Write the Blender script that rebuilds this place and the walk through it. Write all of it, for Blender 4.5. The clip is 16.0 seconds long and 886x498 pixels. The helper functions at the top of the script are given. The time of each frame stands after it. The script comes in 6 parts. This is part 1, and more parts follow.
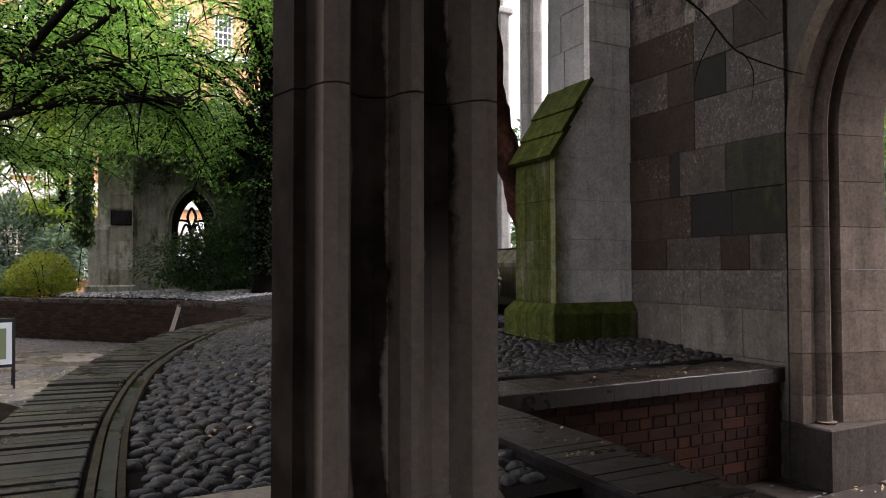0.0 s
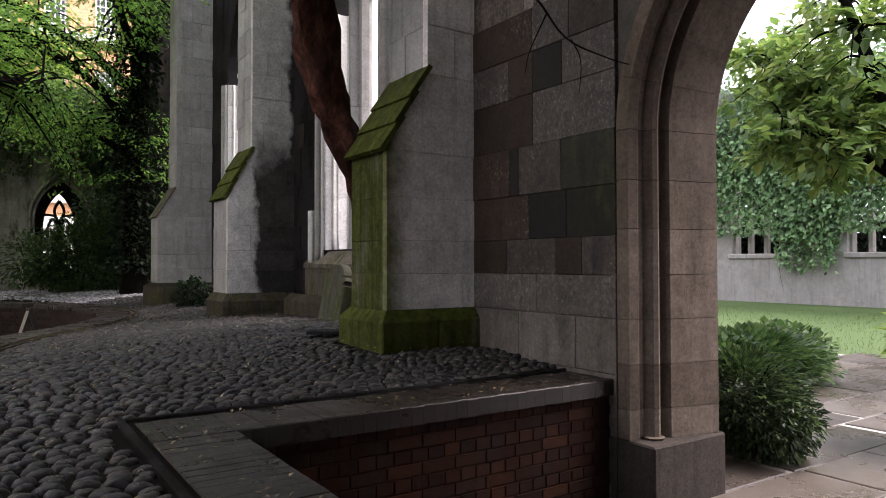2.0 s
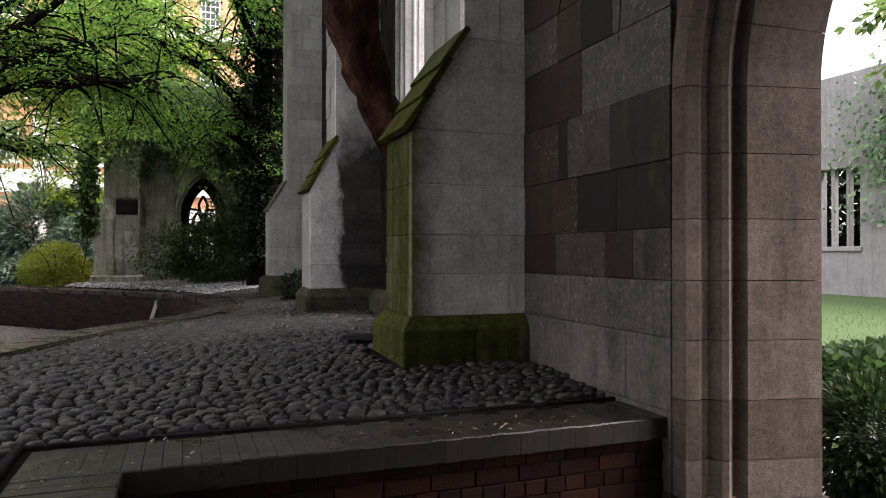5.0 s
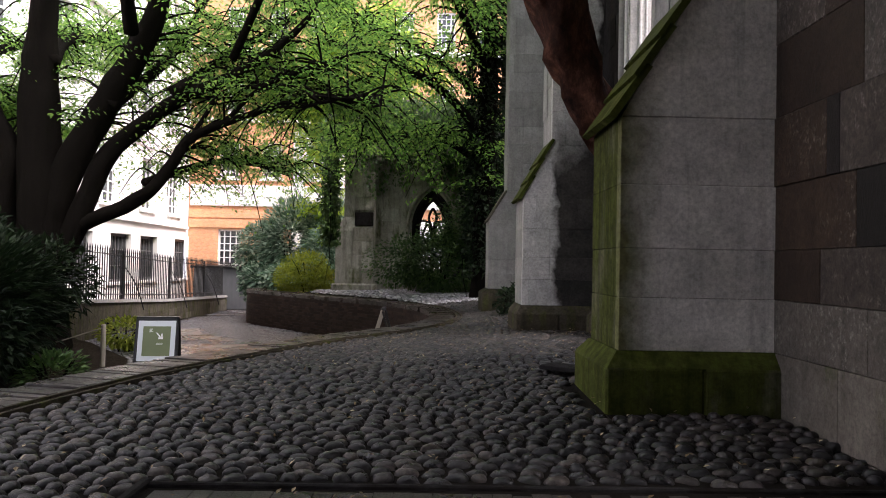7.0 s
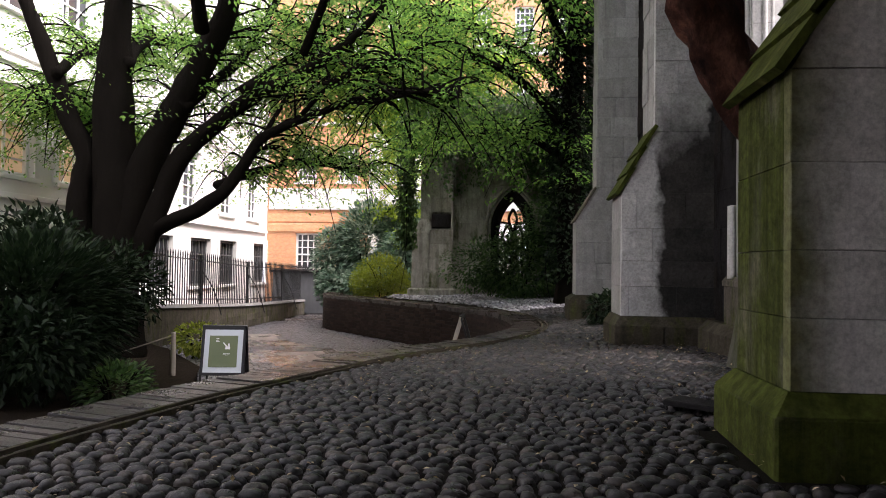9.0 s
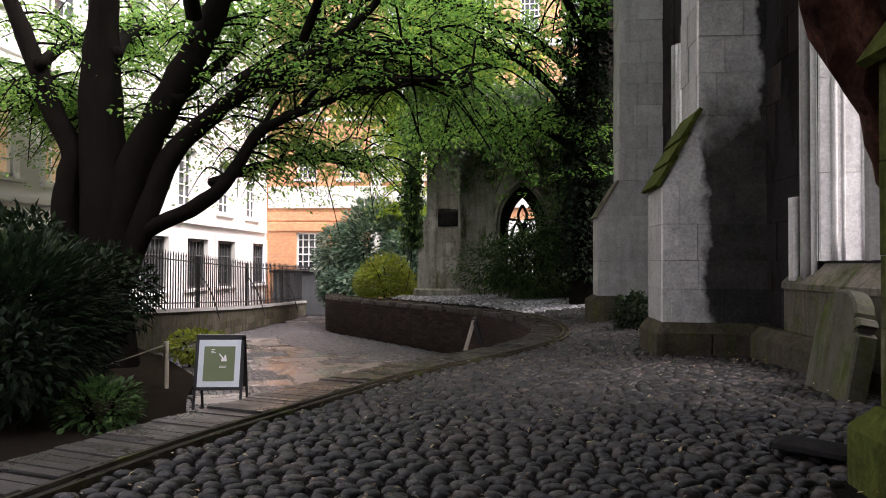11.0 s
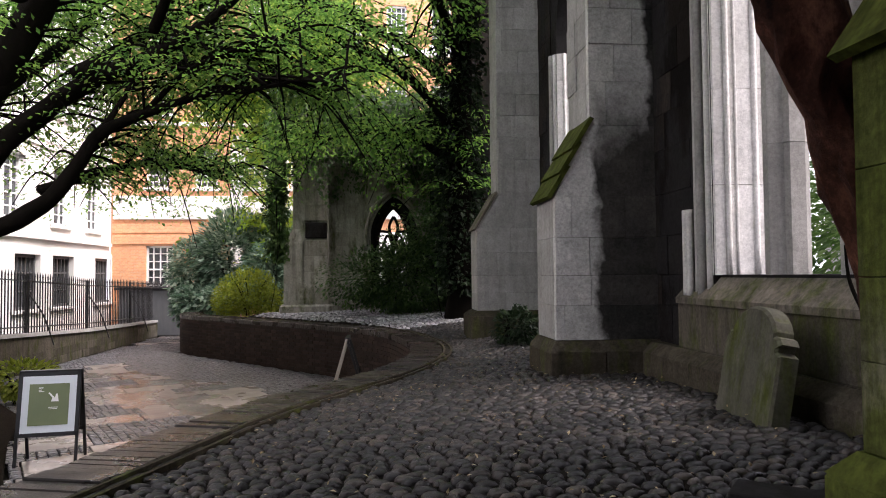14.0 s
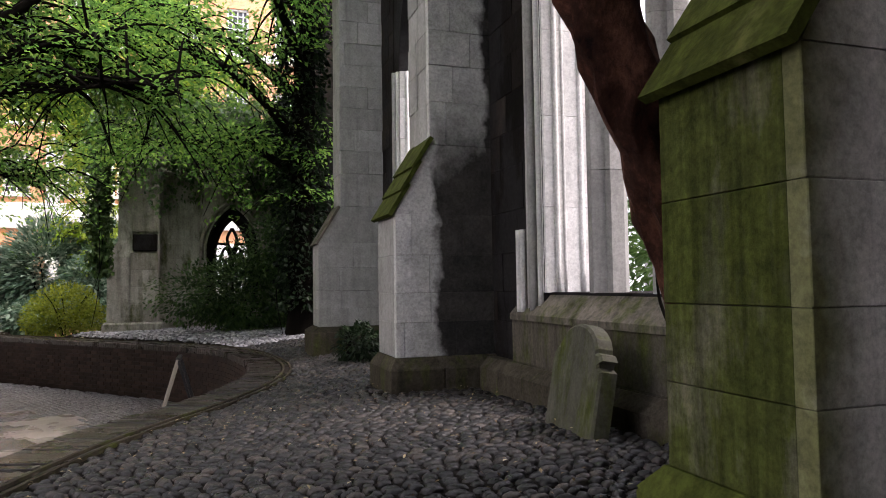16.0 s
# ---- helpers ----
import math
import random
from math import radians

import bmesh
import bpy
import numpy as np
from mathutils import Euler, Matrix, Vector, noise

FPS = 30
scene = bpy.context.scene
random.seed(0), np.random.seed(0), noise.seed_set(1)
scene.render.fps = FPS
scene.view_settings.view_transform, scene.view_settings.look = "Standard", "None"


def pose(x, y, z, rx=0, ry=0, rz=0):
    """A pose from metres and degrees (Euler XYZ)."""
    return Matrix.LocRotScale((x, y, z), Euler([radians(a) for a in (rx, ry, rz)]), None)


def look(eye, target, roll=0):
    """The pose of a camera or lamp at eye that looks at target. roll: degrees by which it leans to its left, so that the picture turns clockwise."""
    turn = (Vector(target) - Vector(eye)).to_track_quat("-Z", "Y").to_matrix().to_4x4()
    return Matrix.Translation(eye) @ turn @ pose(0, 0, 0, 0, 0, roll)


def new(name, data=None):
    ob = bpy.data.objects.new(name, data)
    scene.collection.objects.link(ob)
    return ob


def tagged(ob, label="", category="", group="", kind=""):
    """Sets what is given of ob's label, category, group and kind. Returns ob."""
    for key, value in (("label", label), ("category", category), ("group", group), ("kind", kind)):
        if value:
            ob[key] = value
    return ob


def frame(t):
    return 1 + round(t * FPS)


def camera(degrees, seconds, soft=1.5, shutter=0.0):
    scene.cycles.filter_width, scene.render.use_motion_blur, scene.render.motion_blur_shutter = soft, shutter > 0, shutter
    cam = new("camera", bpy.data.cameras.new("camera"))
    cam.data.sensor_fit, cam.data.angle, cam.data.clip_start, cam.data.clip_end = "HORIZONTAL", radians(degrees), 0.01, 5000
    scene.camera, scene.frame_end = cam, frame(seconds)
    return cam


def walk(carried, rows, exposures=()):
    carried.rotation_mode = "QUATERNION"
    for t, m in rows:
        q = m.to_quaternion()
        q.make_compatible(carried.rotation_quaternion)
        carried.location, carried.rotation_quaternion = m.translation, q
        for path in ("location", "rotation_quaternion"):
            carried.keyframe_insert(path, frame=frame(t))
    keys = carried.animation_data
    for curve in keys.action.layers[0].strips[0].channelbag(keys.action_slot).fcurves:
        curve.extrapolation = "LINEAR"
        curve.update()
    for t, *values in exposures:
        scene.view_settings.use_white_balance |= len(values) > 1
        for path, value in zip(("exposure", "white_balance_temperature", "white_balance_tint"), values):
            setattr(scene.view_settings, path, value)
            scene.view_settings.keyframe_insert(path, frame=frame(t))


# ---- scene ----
cam = camera(65.4, 16.0, soft=0.95)
PATH = [
    (0, (0.313, 0.705, 1.536), (1.218, 2.488, 1.591), -0.1),
    (0.5, (0.46, 0.758, 1.555), (1.446, 2.497, 1.6), -0.1),
    (1, (0.674, 0.813, 1.553), (1.716, 2.519, 1.606), -0.0),
    (1.5, (0.969, 0.836, 1.567), (2.059, 2.513, 1.616), -0.1),
    (2, (1.252, 0.802, 1.594), (2.359, 2.467, 1.638), -0.1),
    (2.5, (1.508, 0.834, 1.603), (2.626, 2.492, 1.639), 0.1),
    (3, (1.752, 0.891, 1.61), (2.862, 2.555, 1.647), 0.2),
    (3.2, (1.859, 0.9, 1.616), (2.956, 2.572, 1.655), 0.1),
    (5.3, (2.607, 1.26, 1.649), (3.211, 3.167, 1.675), 0.3),
    (5.5, (2.697, 1.349, 1.647), (3.233, 3.275, 1.682), 0.5),
    (6, (2.826, 1.506, 1.658), (3.18, 3.474, 1.693), 0.7),
    (6.5, (2.877, 1.673, 1.65), (3.055, 3.664, 1.69), 0.9),
    (7, (2.896, 1.874, 1.677), (2.937, 3.873, 1.722), 1.1),
    (7.5, (2.886, 2.081, 1.664), (2.834, 4.08, 1.705), 1.2),
    (8, (2.901, 2.339, 1.691), (2.774, 4.334, 1.733), 0.9),
    (8.5, (2.874, 2.564, 1.678), (2.706, 4.556, 1.716), 1.0),
    (9, (2.814, 2.792, 1.703), (2.632, 4.783, 1.752), 0.9),
    (9.2, (2.794, 2.875, 1.71), (2.613, 4.866, 1.758), 0.8),
    (11.3, (2.515, 3.706, 1.752), (2.329, 5.697, 1.794), 0.2),
    (11.5, (2.498, 3.791, 1.748), (2.308, 5.781, 1.795), 0.2),
    (12, (2.478, 3.926, 1.777), (2.302, 5.918, 1.827), -0.0),
    (12.5, (2.456, 4.053, 1.781), (2.314, 6.048, 1.827), -0.0),
    (13, (2.402, 4.132, 1.795), (2.363, 6.131, 1.852), 0.0),
    (13.5, (2.363, 4.181, 1.801), (2.45, 6.178, 1.866), -0.2),
    (14, (2.355, 4.206, 1.81), (2.566, 6.194, 1.884), -0.5),
    (14.5, (2.364, 4.213, 1.832), (2.693, 6.184, 1.906), -0.5),
    (15, (2.373, 4.229, 1.832), (2.813, 6.179, 1.914), -0.5),
    (15.5, (2.398, 4.245, 1.838), (2.941, 6.168, 1.928), -0.6),
    (16, (2.418, 4.247, 1.868), (3.062, 6.138, 1.97), -0.8),
]

walk(cam, [(t, look(e, g, r)) for t, e, g, r in PATH], [(0, 1.5, 6450, 21), (6, 1.47, 6450, 21), (9, 1.42, 6450, 21), (12.5, 1.33, 6450, 21), (14, 1.38, 6450, 21), (15.5, 1.5, 6450, 21), (16, 1.56, 6450, 21)])

# ---- world and sun: a bright overcast day ----
world = bpy.data.worlds.new("overcast_sky")
scene.world = world
world.use_nodes = True
wn, wl = world.node_tree.nodes, world.node_tree.links
wn.clear()
sky = wn.new("ShaderNodeTexSky")
sky.sky_type = "NISHITA"
sky.sun_disc = False
sky.sun_elevation = radians(50)
sky.sun_rotation = radians(114)
sky.air_density, sky.dust_density, sky.ozone_density = 1.0, 6.0, 1.0
cloud = wn.new("ShaderNodeMix")
cloud.data_type = "RGBA"
cloud.inputs[0].default_value = 0.75
cloud.inputs[7].default_value = (9.3, 9.6, 10.4, 1)
bg = wn.new("ShaderNodeBackground")
bg.inputs[1].default_value = 0.14
wout = wn.new("ShaderNodeOutputWorld")
wl.new(sky.outputs[0], cloud.inputs[6])
wl.new(cloud.outputs[2], bg.inputs[0])
wl.new(bg.outputs[0], wout.inputs[0])
sun_data = bpy.data.lights.new("sun", "SUN")
sun_data.energy, sun_data.angle, sun_data.color = 2.9, radians(30), (1, 0.95, 0.91)
sun = new("sun", sun_data)
sun.matrix_world = look((0.8 * 26, -0.35 * 26, 30), (0, 0, 0))

# ---- materials ----
MATS = {}


class Nodes:
    """Short forms for building one node material."""

    def __init__(self, name):
        self.m = bpy.data.materials.new(name)
        self.m.use_nodes = True
        self.n, self.l = self.m.node_tree.nodes, self.m.node_tree.links
        self.b = self.n["Principled BSDF"]
        self.pos = self.n.new("ShaderNodeNewGeometry").outputs["Position"]
        MATS[name] = self.m

    def link(self, a, b):
        self.l.new(a, b)

    def noise(self, scale, detail=4, rough=0.6, stretch=None):
        t = self.n.new("ShaderNodeTexNoise")
        t.inputs["Scale"].default_value, t.inputs["Detail"].default_value = scale, detail
        t.inputs["Roughness"].default_value = rough
        src = self.pos
        if stretch:
            mp = self.n.new("ShaderNodeMapping")
            mp.inputs["Scale"].default_value = stretch
            self.link(src, mp.inputs[0])
            src = mp.outputs[0]
        self.link(src, t.inputs["Vector"])
        return t.outputs[0]

    def rnd(self):
        return self.n.new("ShaderNodeObjectInfo").outputs["Random"]

    def island(self):
        return self.n.new("ShaderNodeNewGeometry").outputs["Random Per Island"]

    def ramp(self, fac, stops):
        r = self.n.new("ShaderNodeValToRGB")
        e = r.color_ramp.elements
        while len(e) < len(stops):
            e.new(0.5)
        for el, (p, c) in zip(e, stops):
            el.position = p
            el.color = (*c, 1) if isinstance(c, tuple) else (c, c, c, 1)
        self.link(fac, r.inputs[0])
        return r.outputs[0]

    def mix(self, fac, a, b, kind="MIX"):
        x = self.n.new("ShaderNodeMix")
        x.data_type, x.blend_type = "RGBA", kind
        for sock, v in ((x.inputs[0], fac), (x.inputs[6], a), (x.inputs[7], b)):
            if isinstance(v, (int, float)):
                sock.default_value = v
            elif isinstance(v, tuple):
                sock.default_value = (*v, 1)
            else:
                self.link(v, sock)
        return x.outputs[2]

    def math(self, op, a, b=0.0, clamp=False):
        x = self.n.new("ShaderNodeMath")
        x.operation, x.use_clamp = op, clamp
        for sock, v in zip(x.inputs, (a, b)):
            if isinstance(v, (int, float)):
                sock.default_value = v
            else:
                self.link(v, sock)
        return x.outputs[0]

    def mottle(self, base, amount=1.0):
        """Fine tonal breakup at hand, finger and pinhead scale."""
        a = self.ramp(self.noise(7, 8, 0.8), [(0.32, 1 - 0.5 * amount), (0.5, 1.0), (0.68, 1 + 0.45 * amount)])
        base = self.mix(1.0, base, a, "MULTIPLY")
        b = self.ramp(self.noise(38, 5, 0.8), [(0.36, 1 - 0.55 * amount), (0.52, 1.0), (0.66, 1 + 0.4 * amount)])
        return self.mix(1.0, base, b, "MULTIPLY")

    def xyz(self):
        s = self.n.new("ShaderNodeSeparateXYZ")
        self.link(self.pos, s.inputs[0])
        return s.outputs

    def band(self, v, lo, hi):
        """0 below lo to 1 above hi."""
        r = self.n.new("ShaderNodeMapRange")
        r.inputs[1].default_value, r.inputs[2].default_value = lo, hi
        self.link(v, r.inputs[0])
        return r.outputs[0]

    def finish(self, colour, rough=0.8, bump=None, height=0.3, dist=0.01, spec=0.4):
        for sock, v in ((self.b.inputs["Base Color"], colour), (self.b.inputs["Roughness"], rough)):
            if isinstance(v, (int, float)):
                sock.default_value = v
            elif isinstance(v, tuple):
                sock.default_value = (*v, 1)
            else:
                self.link(v, sock)
        self.b.inputs["Specular IOR Level"].default_value = spec
        if bump is not None:
            bp = self.n.new("ShaderNodeBump")
            bp.inputs["Strength"].default_value, bp.inputs["Distance"].default_value = height, dist
            self.link(bump, bp.inputs["Height"])
            self.link(bp.outputs[0], self.b.inputs["Normal"])
        return self.m


def stone(name, dark, mid, light, soot=0.0, moss=0.0, streak=0.5, rough=0.85, rugged=0.35, spall=None, broad=False, spec=0.06):
    """Weathered limestone: tone by block, blotches, run-off streaks, soot and moss."""
    k = Nodes(name)
    base = k.ramp(k.rnd(), [(0.0, dark), (0.45, mid), (1.0, light)])
    blot = k.noise(2.2, 6, 0.65)
    base = k.mix(k.ramp(blot, [(0.35, 0.0), (0.75, 0.55)]), base, tuple(c * 0.55 for c in mid))
    run = k.noise(1.0, 4, 0.6, (9, 9, 0.7))
    base = k.mix(k.ramp(run, [(0.5, 0.0), (0.78, streak)]), base, tuple(c * 0.4 for c in mid))
    if soot:
        s = k.noise(1.3, 5, 0.7, (1.2, 1.2, 0.6))
        base = k.mix(k.ramp(s, [(0.58 - soot * 0.3, 0.0), (0.66 - soot * 0.3, 0.9)]), base, (0.018, 0.017, 0.017))
    if moss:
        g = k.noise(3.0, 6, 0.7, (1.4, 1.4, 0.5))
        gcol = k.mix(k.noise(14, 3), (0.02, 0.028, 0.005), (0.075, 0.088, 0.016))
        base = k.mix(k.ramp(g, [(0.62 - moss * 0.45, 0.0), (0.8 - moss * 0.45, 0.92)]), base, gcol)
        drip = k.ramp(k.noise(1.0, 5, 0.65, (11, 11, 0.45)), [(0.36, 0.5), (0.6, 1.15)])
        base = k.mix(0.85 if moss > 0.5 else 0.25, base, drip, "MULTIPLY")
    if spall:
        where = k.ramp(k.math("ADD", k.math("MULTIPLY", k.rnd(), 0.25), k.noise(2.1, 5, 0.65)), [(0.63, 0.0), (0.8, 0.8)] if not broad else [(0.48, 0.0), (0.72, 0.95)])
        chips = k.ramp(k.noise(42, 8, 0.8, (1, 1, 0.7)), [(0.53, 0.0), (0.61, 0.9)])
        base = k.mix(k.math("MULTIPLY", where, chips), base, spall)
    grain = k.noise(90, 5, 0.7)
    base = k.mottle(base, rugged)
    pit = k.noise(18, 8, 0.75)
    return k.finish(base, rough, k.mix(0.5, grain, pit), 0.35 + 0.4 * rugged, 0.013, spec)


stone("stone_pale", (0.27, 0.262, 0.245), (0.31, 0.3, 0.281), (0.36, 0.348, 0.326))
stone("stone_white", (0.5, 0.49, 0.46), (0.6, 0.585, 0.55), (0.68, 0.66, 0.63), streak=0.35)
stone("stone_tower", (0.018, 0.014, 0.011), (0.08, 0.063, 0.05), (0.25, 0.22, 0.185), soot=0.3, streak=0.75, rugged=0.75, spall=(0.27, 0.24, 0.21))
stone("tower_pale", (0.08192, 0.07142, 0.05729), (0.1134, 0.09904, 0.08136), (0.1446, 0.1272, 0.1058), moss=0.08, soot=0.12, streak=0.6, rugged=0.6, spec=0.3)
stone("tower_spalled", (0.027, 0.0215, 0.01721), (0.0405, 0.0325, 0.02604), (0.0594, 0.0485, 0.03953), streak=0.3, rugged=0.9, spall=(0.17, 0.155, 0.136), broad=True, rough=0.6, spec=0.4)
stone("tower_chipped", (0.0648, 0.05437, 0.0436), (0.081, 0.06937, 0.0565), (0.1013, 0.087, 0.07149), soot=0.12, streak=0.5, rugged=0.8, spall=(0.2, 0.186, 0.165), broad=True, rough=0.65, spec=0.35)
stone("tower_umber", (0.02463, 0.01472, 0.009017), (0.03766, 0.02297, 0.01397), (0.06156, 0.03887, 0.02435), streak=0.7, rugged=0.8, spall=(0.22, 0.19, 0.165), rough=0.7, spec=0.25)
stone("tower_grey", (0.03767, 0.02976, 0.02378), (0.05273, 0.04185, 0.03373), (0.0753, 0.06045, 0.0493), soot=0.12, streak=0.7, rugged=0.8, spall=(0.3, 0.27, 0.24), rough=0.7, spec=0.25)
stone("tower_black", (0.006804, 0.00525, 0.004232), (0.01058, 0.00805, 0.00651), (0.01663, 0.0126, 0.01042), rugged=0.7, rough=0.65, spec=0.25)
stone("tower_green", (0.01248, 0.01248, 0.00672), (0.01728, 0.01728, 0.0096), (0.0264, 0.02544, 0.01536), moss=0.2, streak=0.8, rugged=0.7, rough=0.7, spec=0.25)
stone("stone_brown", (0.1006, 0.0782, 0.05972), (0.1249, 0.0977, 0.07482), (0.1611, 0.1291, 0.1007), streak=0.75, rugged=0.5)
stone("stone_base", (0.04462, 0.03689, 0.03094), (0.0595, 0.04938, 0.04165), (0.07735, 0.06426, 0.05474), streak=0.7, rugged=0.5)
stone("stone_dark", (0.0036, 0.003, 0.0027), (0.0132, 0.0105, 0.0087), (0.036, 0.03, 0.0252), soot=0.4, rugged=0.6)
stone("stone_plinth", (0.03, 0.026, 0.018), (0.045, 0.038, 0.027), (0.07, 0.06, 0.045), moss=0.22, streak=0.9, rugged=0.7)
stone("stone_mossy", (0.05, 0.052, 0.03), (0.09, 0.087, 0.055), (0.15, 0.142, 0.1), moss=0.72, streak=0.95, rugged=0.5)
stone("stone_damp", (0.065, 0.057, 0.044), (0.1, 0.088, 0.07), (0.15, 0.135, 0.11), moss=0.3, streak=0.9, rugged=0.55)
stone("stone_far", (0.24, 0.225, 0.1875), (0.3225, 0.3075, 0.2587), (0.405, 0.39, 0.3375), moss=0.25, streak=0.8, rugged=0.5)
stone("moss_slab", (0.0625, 0.06875, 0.025), (0.0875, 0.09375, 0.03125), (0.1125, 0.1125, 0.0375), moss=0.85)
stone("mortar", (0.08, 0.074, 0.063), (0.095, 0.087, 0.075), (0.11, 0.1, 0.086))
stone("pier_stone", (0.206, 0.18, 0.1426), (0.2472, 0.215, 0.1702), (0.2884, 0.25, 0.1978), streak=0.2)

k = Nodes("stone_b2")   # pale ashlar with one large soot stain that runs down its inner half
x_, y_, z_ = k.xyz()
edge = k.math("ADD", x_, k.math("MULTIPLY", k.math("SUBTRACT", k.noise(1.9, 5, 0.55), 0.5), 0.5))
low = k.math("MULTIPLY", k.band(edge, 4.43, 4.5), k.math("SUBTRACT", 1.0, k.band(k.math("ADD", z_, k.math("MULTIPLY", k.noise(2.3, 5), 1.2)), 3.55, 4.2)))
deep = k.math("MAXIMUM", low, k.band(edge, 4.93, 5.0))
tone = k.ramp(k.rnd(), [(0, (0.42, 0.41, 0.385)), (1, (0.55, 0.535, 0.5))])
tone = k.mix(k.ramp(k.noise(2.0, 6), [(0.4, 0.0), (0.8, 0.5)]), tone, (0.2, 0.195, 0.18))
tone = k.mix(k.math("MULTIPLY", deep, 0.94), tone, k.mix(k.ramp(k.math("ADD", k.math("MULTIPLY", k.rnd(), 0.3), k.noise(2.6, 7, 0.7)), [(0.5, 0.0), (0.82, 1.0)]), (0.003, 0.0027, 0.0024), (0.042, 0.036, 0.031)))
g_ = k.noise(80, 5, 0.7)
tone = k.mottle(tone, 0.5)
k.finish(tone, 0.85, k.mix(0.5, g_, k.noise(16, 8, 0.75)), 0.45, 0.012, 0.04)

k = Nodes("stone_b1")   # grey ashlar, green with algae towards its outer corner
x_, y_, z_ = k.xyz()
alg = k.math("SUBTRACT", 1.0, k.band(k.math("ADD", x_, k.math("MULTIPLY", k.math("SUBTRACT", k.noise(2.5, 5), 0.5), 0.3)), 3.97, 4.17))
tone = k.ramp(k.rnd(), [(0, (0.54, 0.51, 0.465)), (1, (0.76, 0.725, 0.67))])
tone = k.mix(k.ramp(k.noise(2.4, 6), [(0.4, 0.0), (0.8, 0.5)]), tone, (0.2, 0.19, 0.175))
tone = k.mix(k.ramp(k.noise(1.0, 4, 0.6, (10, 10, 0.5)), [(0.52, 0.0), (0.75, 0.5)]), tone, (0.1, 0.094, 0.086))
tone = k.mix(k.math("MULTIPLY", alg, 0.93), tone, k.mix(k.noise(7, 4), (0.05, 0.055, 0.011), (0.115, 0.118, 0.034)))
g_ = k.noise(90, 5, 0.7)
tone = k.mottle(tone, 0.45)
k.finish(tone, 0.85, k.mix(0.5, g_, k.noise(18, 8, 0.75)), 0.4, 0.012, 0.08)

k = Nodes("brick_red")
c = k.ramp(k.rnd(), [(0, (0.011, 0.0045, 0.003)), (0.5, (0.019, 0.007, 0.004)), (1, (0.033, 0.012, 0.0065))])
c = k.mix(k.ramp(k.noise(5, 6, 0.7), [(0.4, 0.0), (0.7, 0.7)]), c, (0.016, 0.012, 0.01))
k.finish(c, 0.8, k.noise(60, 6, 0.7), 0.7, 0.008, 0.06)
k = Nodes("brick_dark")
c = k.ramp(k.rnd(), [(0, (0.018, 0.01, 0.008)), (0.5, (0.026, 0.016, 0.012)), (1, (0.034, 0.022, 0.017))])
c = k.mix(k.ramp(k.noise(4, 6, 0.7), [(0.4, 0.0), (0.7, 0.6)]), c, (0.03, 0.025, 0.02))
k.finish(c, 0.6, k.noise(60, 6, 0.7), 0.5, 0.008, 0.1)
k = Nodes("coping_brick")
c = k.ramp(k.rnd(), [(0, (0.015, 0.0115, 0.009)), (0.5, (0.026, 0.0205, 0.0165)), (1, (0.055, 0.044, 0.036))])
c = k.mix(k.ramp(k.noise(6, 6, 0.7), [(0.45, 0.0), (0.75, 0.6)]), c, (0.03, 0.03, 0.026))
k.finish(c, k.ramp(k.noise(2.5, 4), [(0.35, 0.2), (0.65, 0.45)]), k.noise(70, 6, 0.7), 0.5, 0.006, 0.3)

k = Nodes("coping_wet")
c = k.ramp(k.rnd(), [(0, (0.012, 0.0092, 0.0072)), (1, (0.021, 0.016, 0.0125))])
c = k.mix(k.ramp(k.noise(6, 6, 0.7), [(0.45, 0.0), (0.75, 0.6)]), c, (0.02, 0.013, 0.008))
k.finish(c, k.ramp(k.noise(2.5, 4), [(0.35, 0.2), (0.65, 0.5)]), k.noise(70, 6, 0.7), 0.5, 0.006, 0.3)


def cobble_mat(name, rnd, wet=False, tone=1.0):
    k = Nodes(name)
    # wet tones are raised: sky sheen painted into the stone colour
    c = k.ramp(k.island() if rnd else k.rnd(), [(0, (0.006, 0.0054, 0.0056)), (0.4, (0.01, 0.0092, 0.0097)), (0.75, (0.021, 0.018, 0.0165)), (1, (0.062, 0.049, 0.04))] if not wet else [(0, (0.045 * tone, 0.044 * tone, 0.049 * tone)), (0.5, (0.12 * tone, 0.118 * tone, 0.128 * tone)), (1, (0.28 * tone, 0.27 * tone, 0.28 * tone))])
    c = k.mix(k.ramp(k.noise(30, 6, 0.7), [(0.4, 0.0), (0.75, 0.5)]), c, (0.02, 0.019, 0.018))
    c = k.mottle(c, 1.1)
    c = k.mix(k.ramp(k.noise(0.9, 4), [(0.5, 0.0), (0.75, 0.45)]), c, (0.03, 0.02, 0.015))
    dry = (0.2, 0.5) if not wet else (0.12, 0.4)
    k.finish(c, k.ramp(k.noise(14, 5), [(0.34, dry[0]), (0.48, dry[1])]), k.mix(0.5, k.noise(120, 5, 0.7), k.noise(28, 5, 0.7)), 0.85 if not wet else 0.4, 0.006, 0.34 if not wet else 0.8)


cobble_mat("cobble", False)
cobble_mat("cobble_many", True)
cobble_mat("wet_sheen_cobble", True, True, 1.8)
cobble_mat("wet_sheen_sett", True, True, 0.5)
k = Nodes("soil_joint")
c = k.mix(k.noise(40, 5), (0.004, 0.003, 0.0025), (0.012, 0.01, 0.008))
k.finish(c, 0.95, k.noise(60, 6), 0.7, 0.01, 0.05)
k = Nodes("soil")
c = k.mix(k.noise(12, 6), (0.006, 0.005, 0.004), (0.028, 0.02, 0.013))
k.finish(c, 0.95, k.noise(25, 8, 0.75), 0.9, 0.04, 0.05)


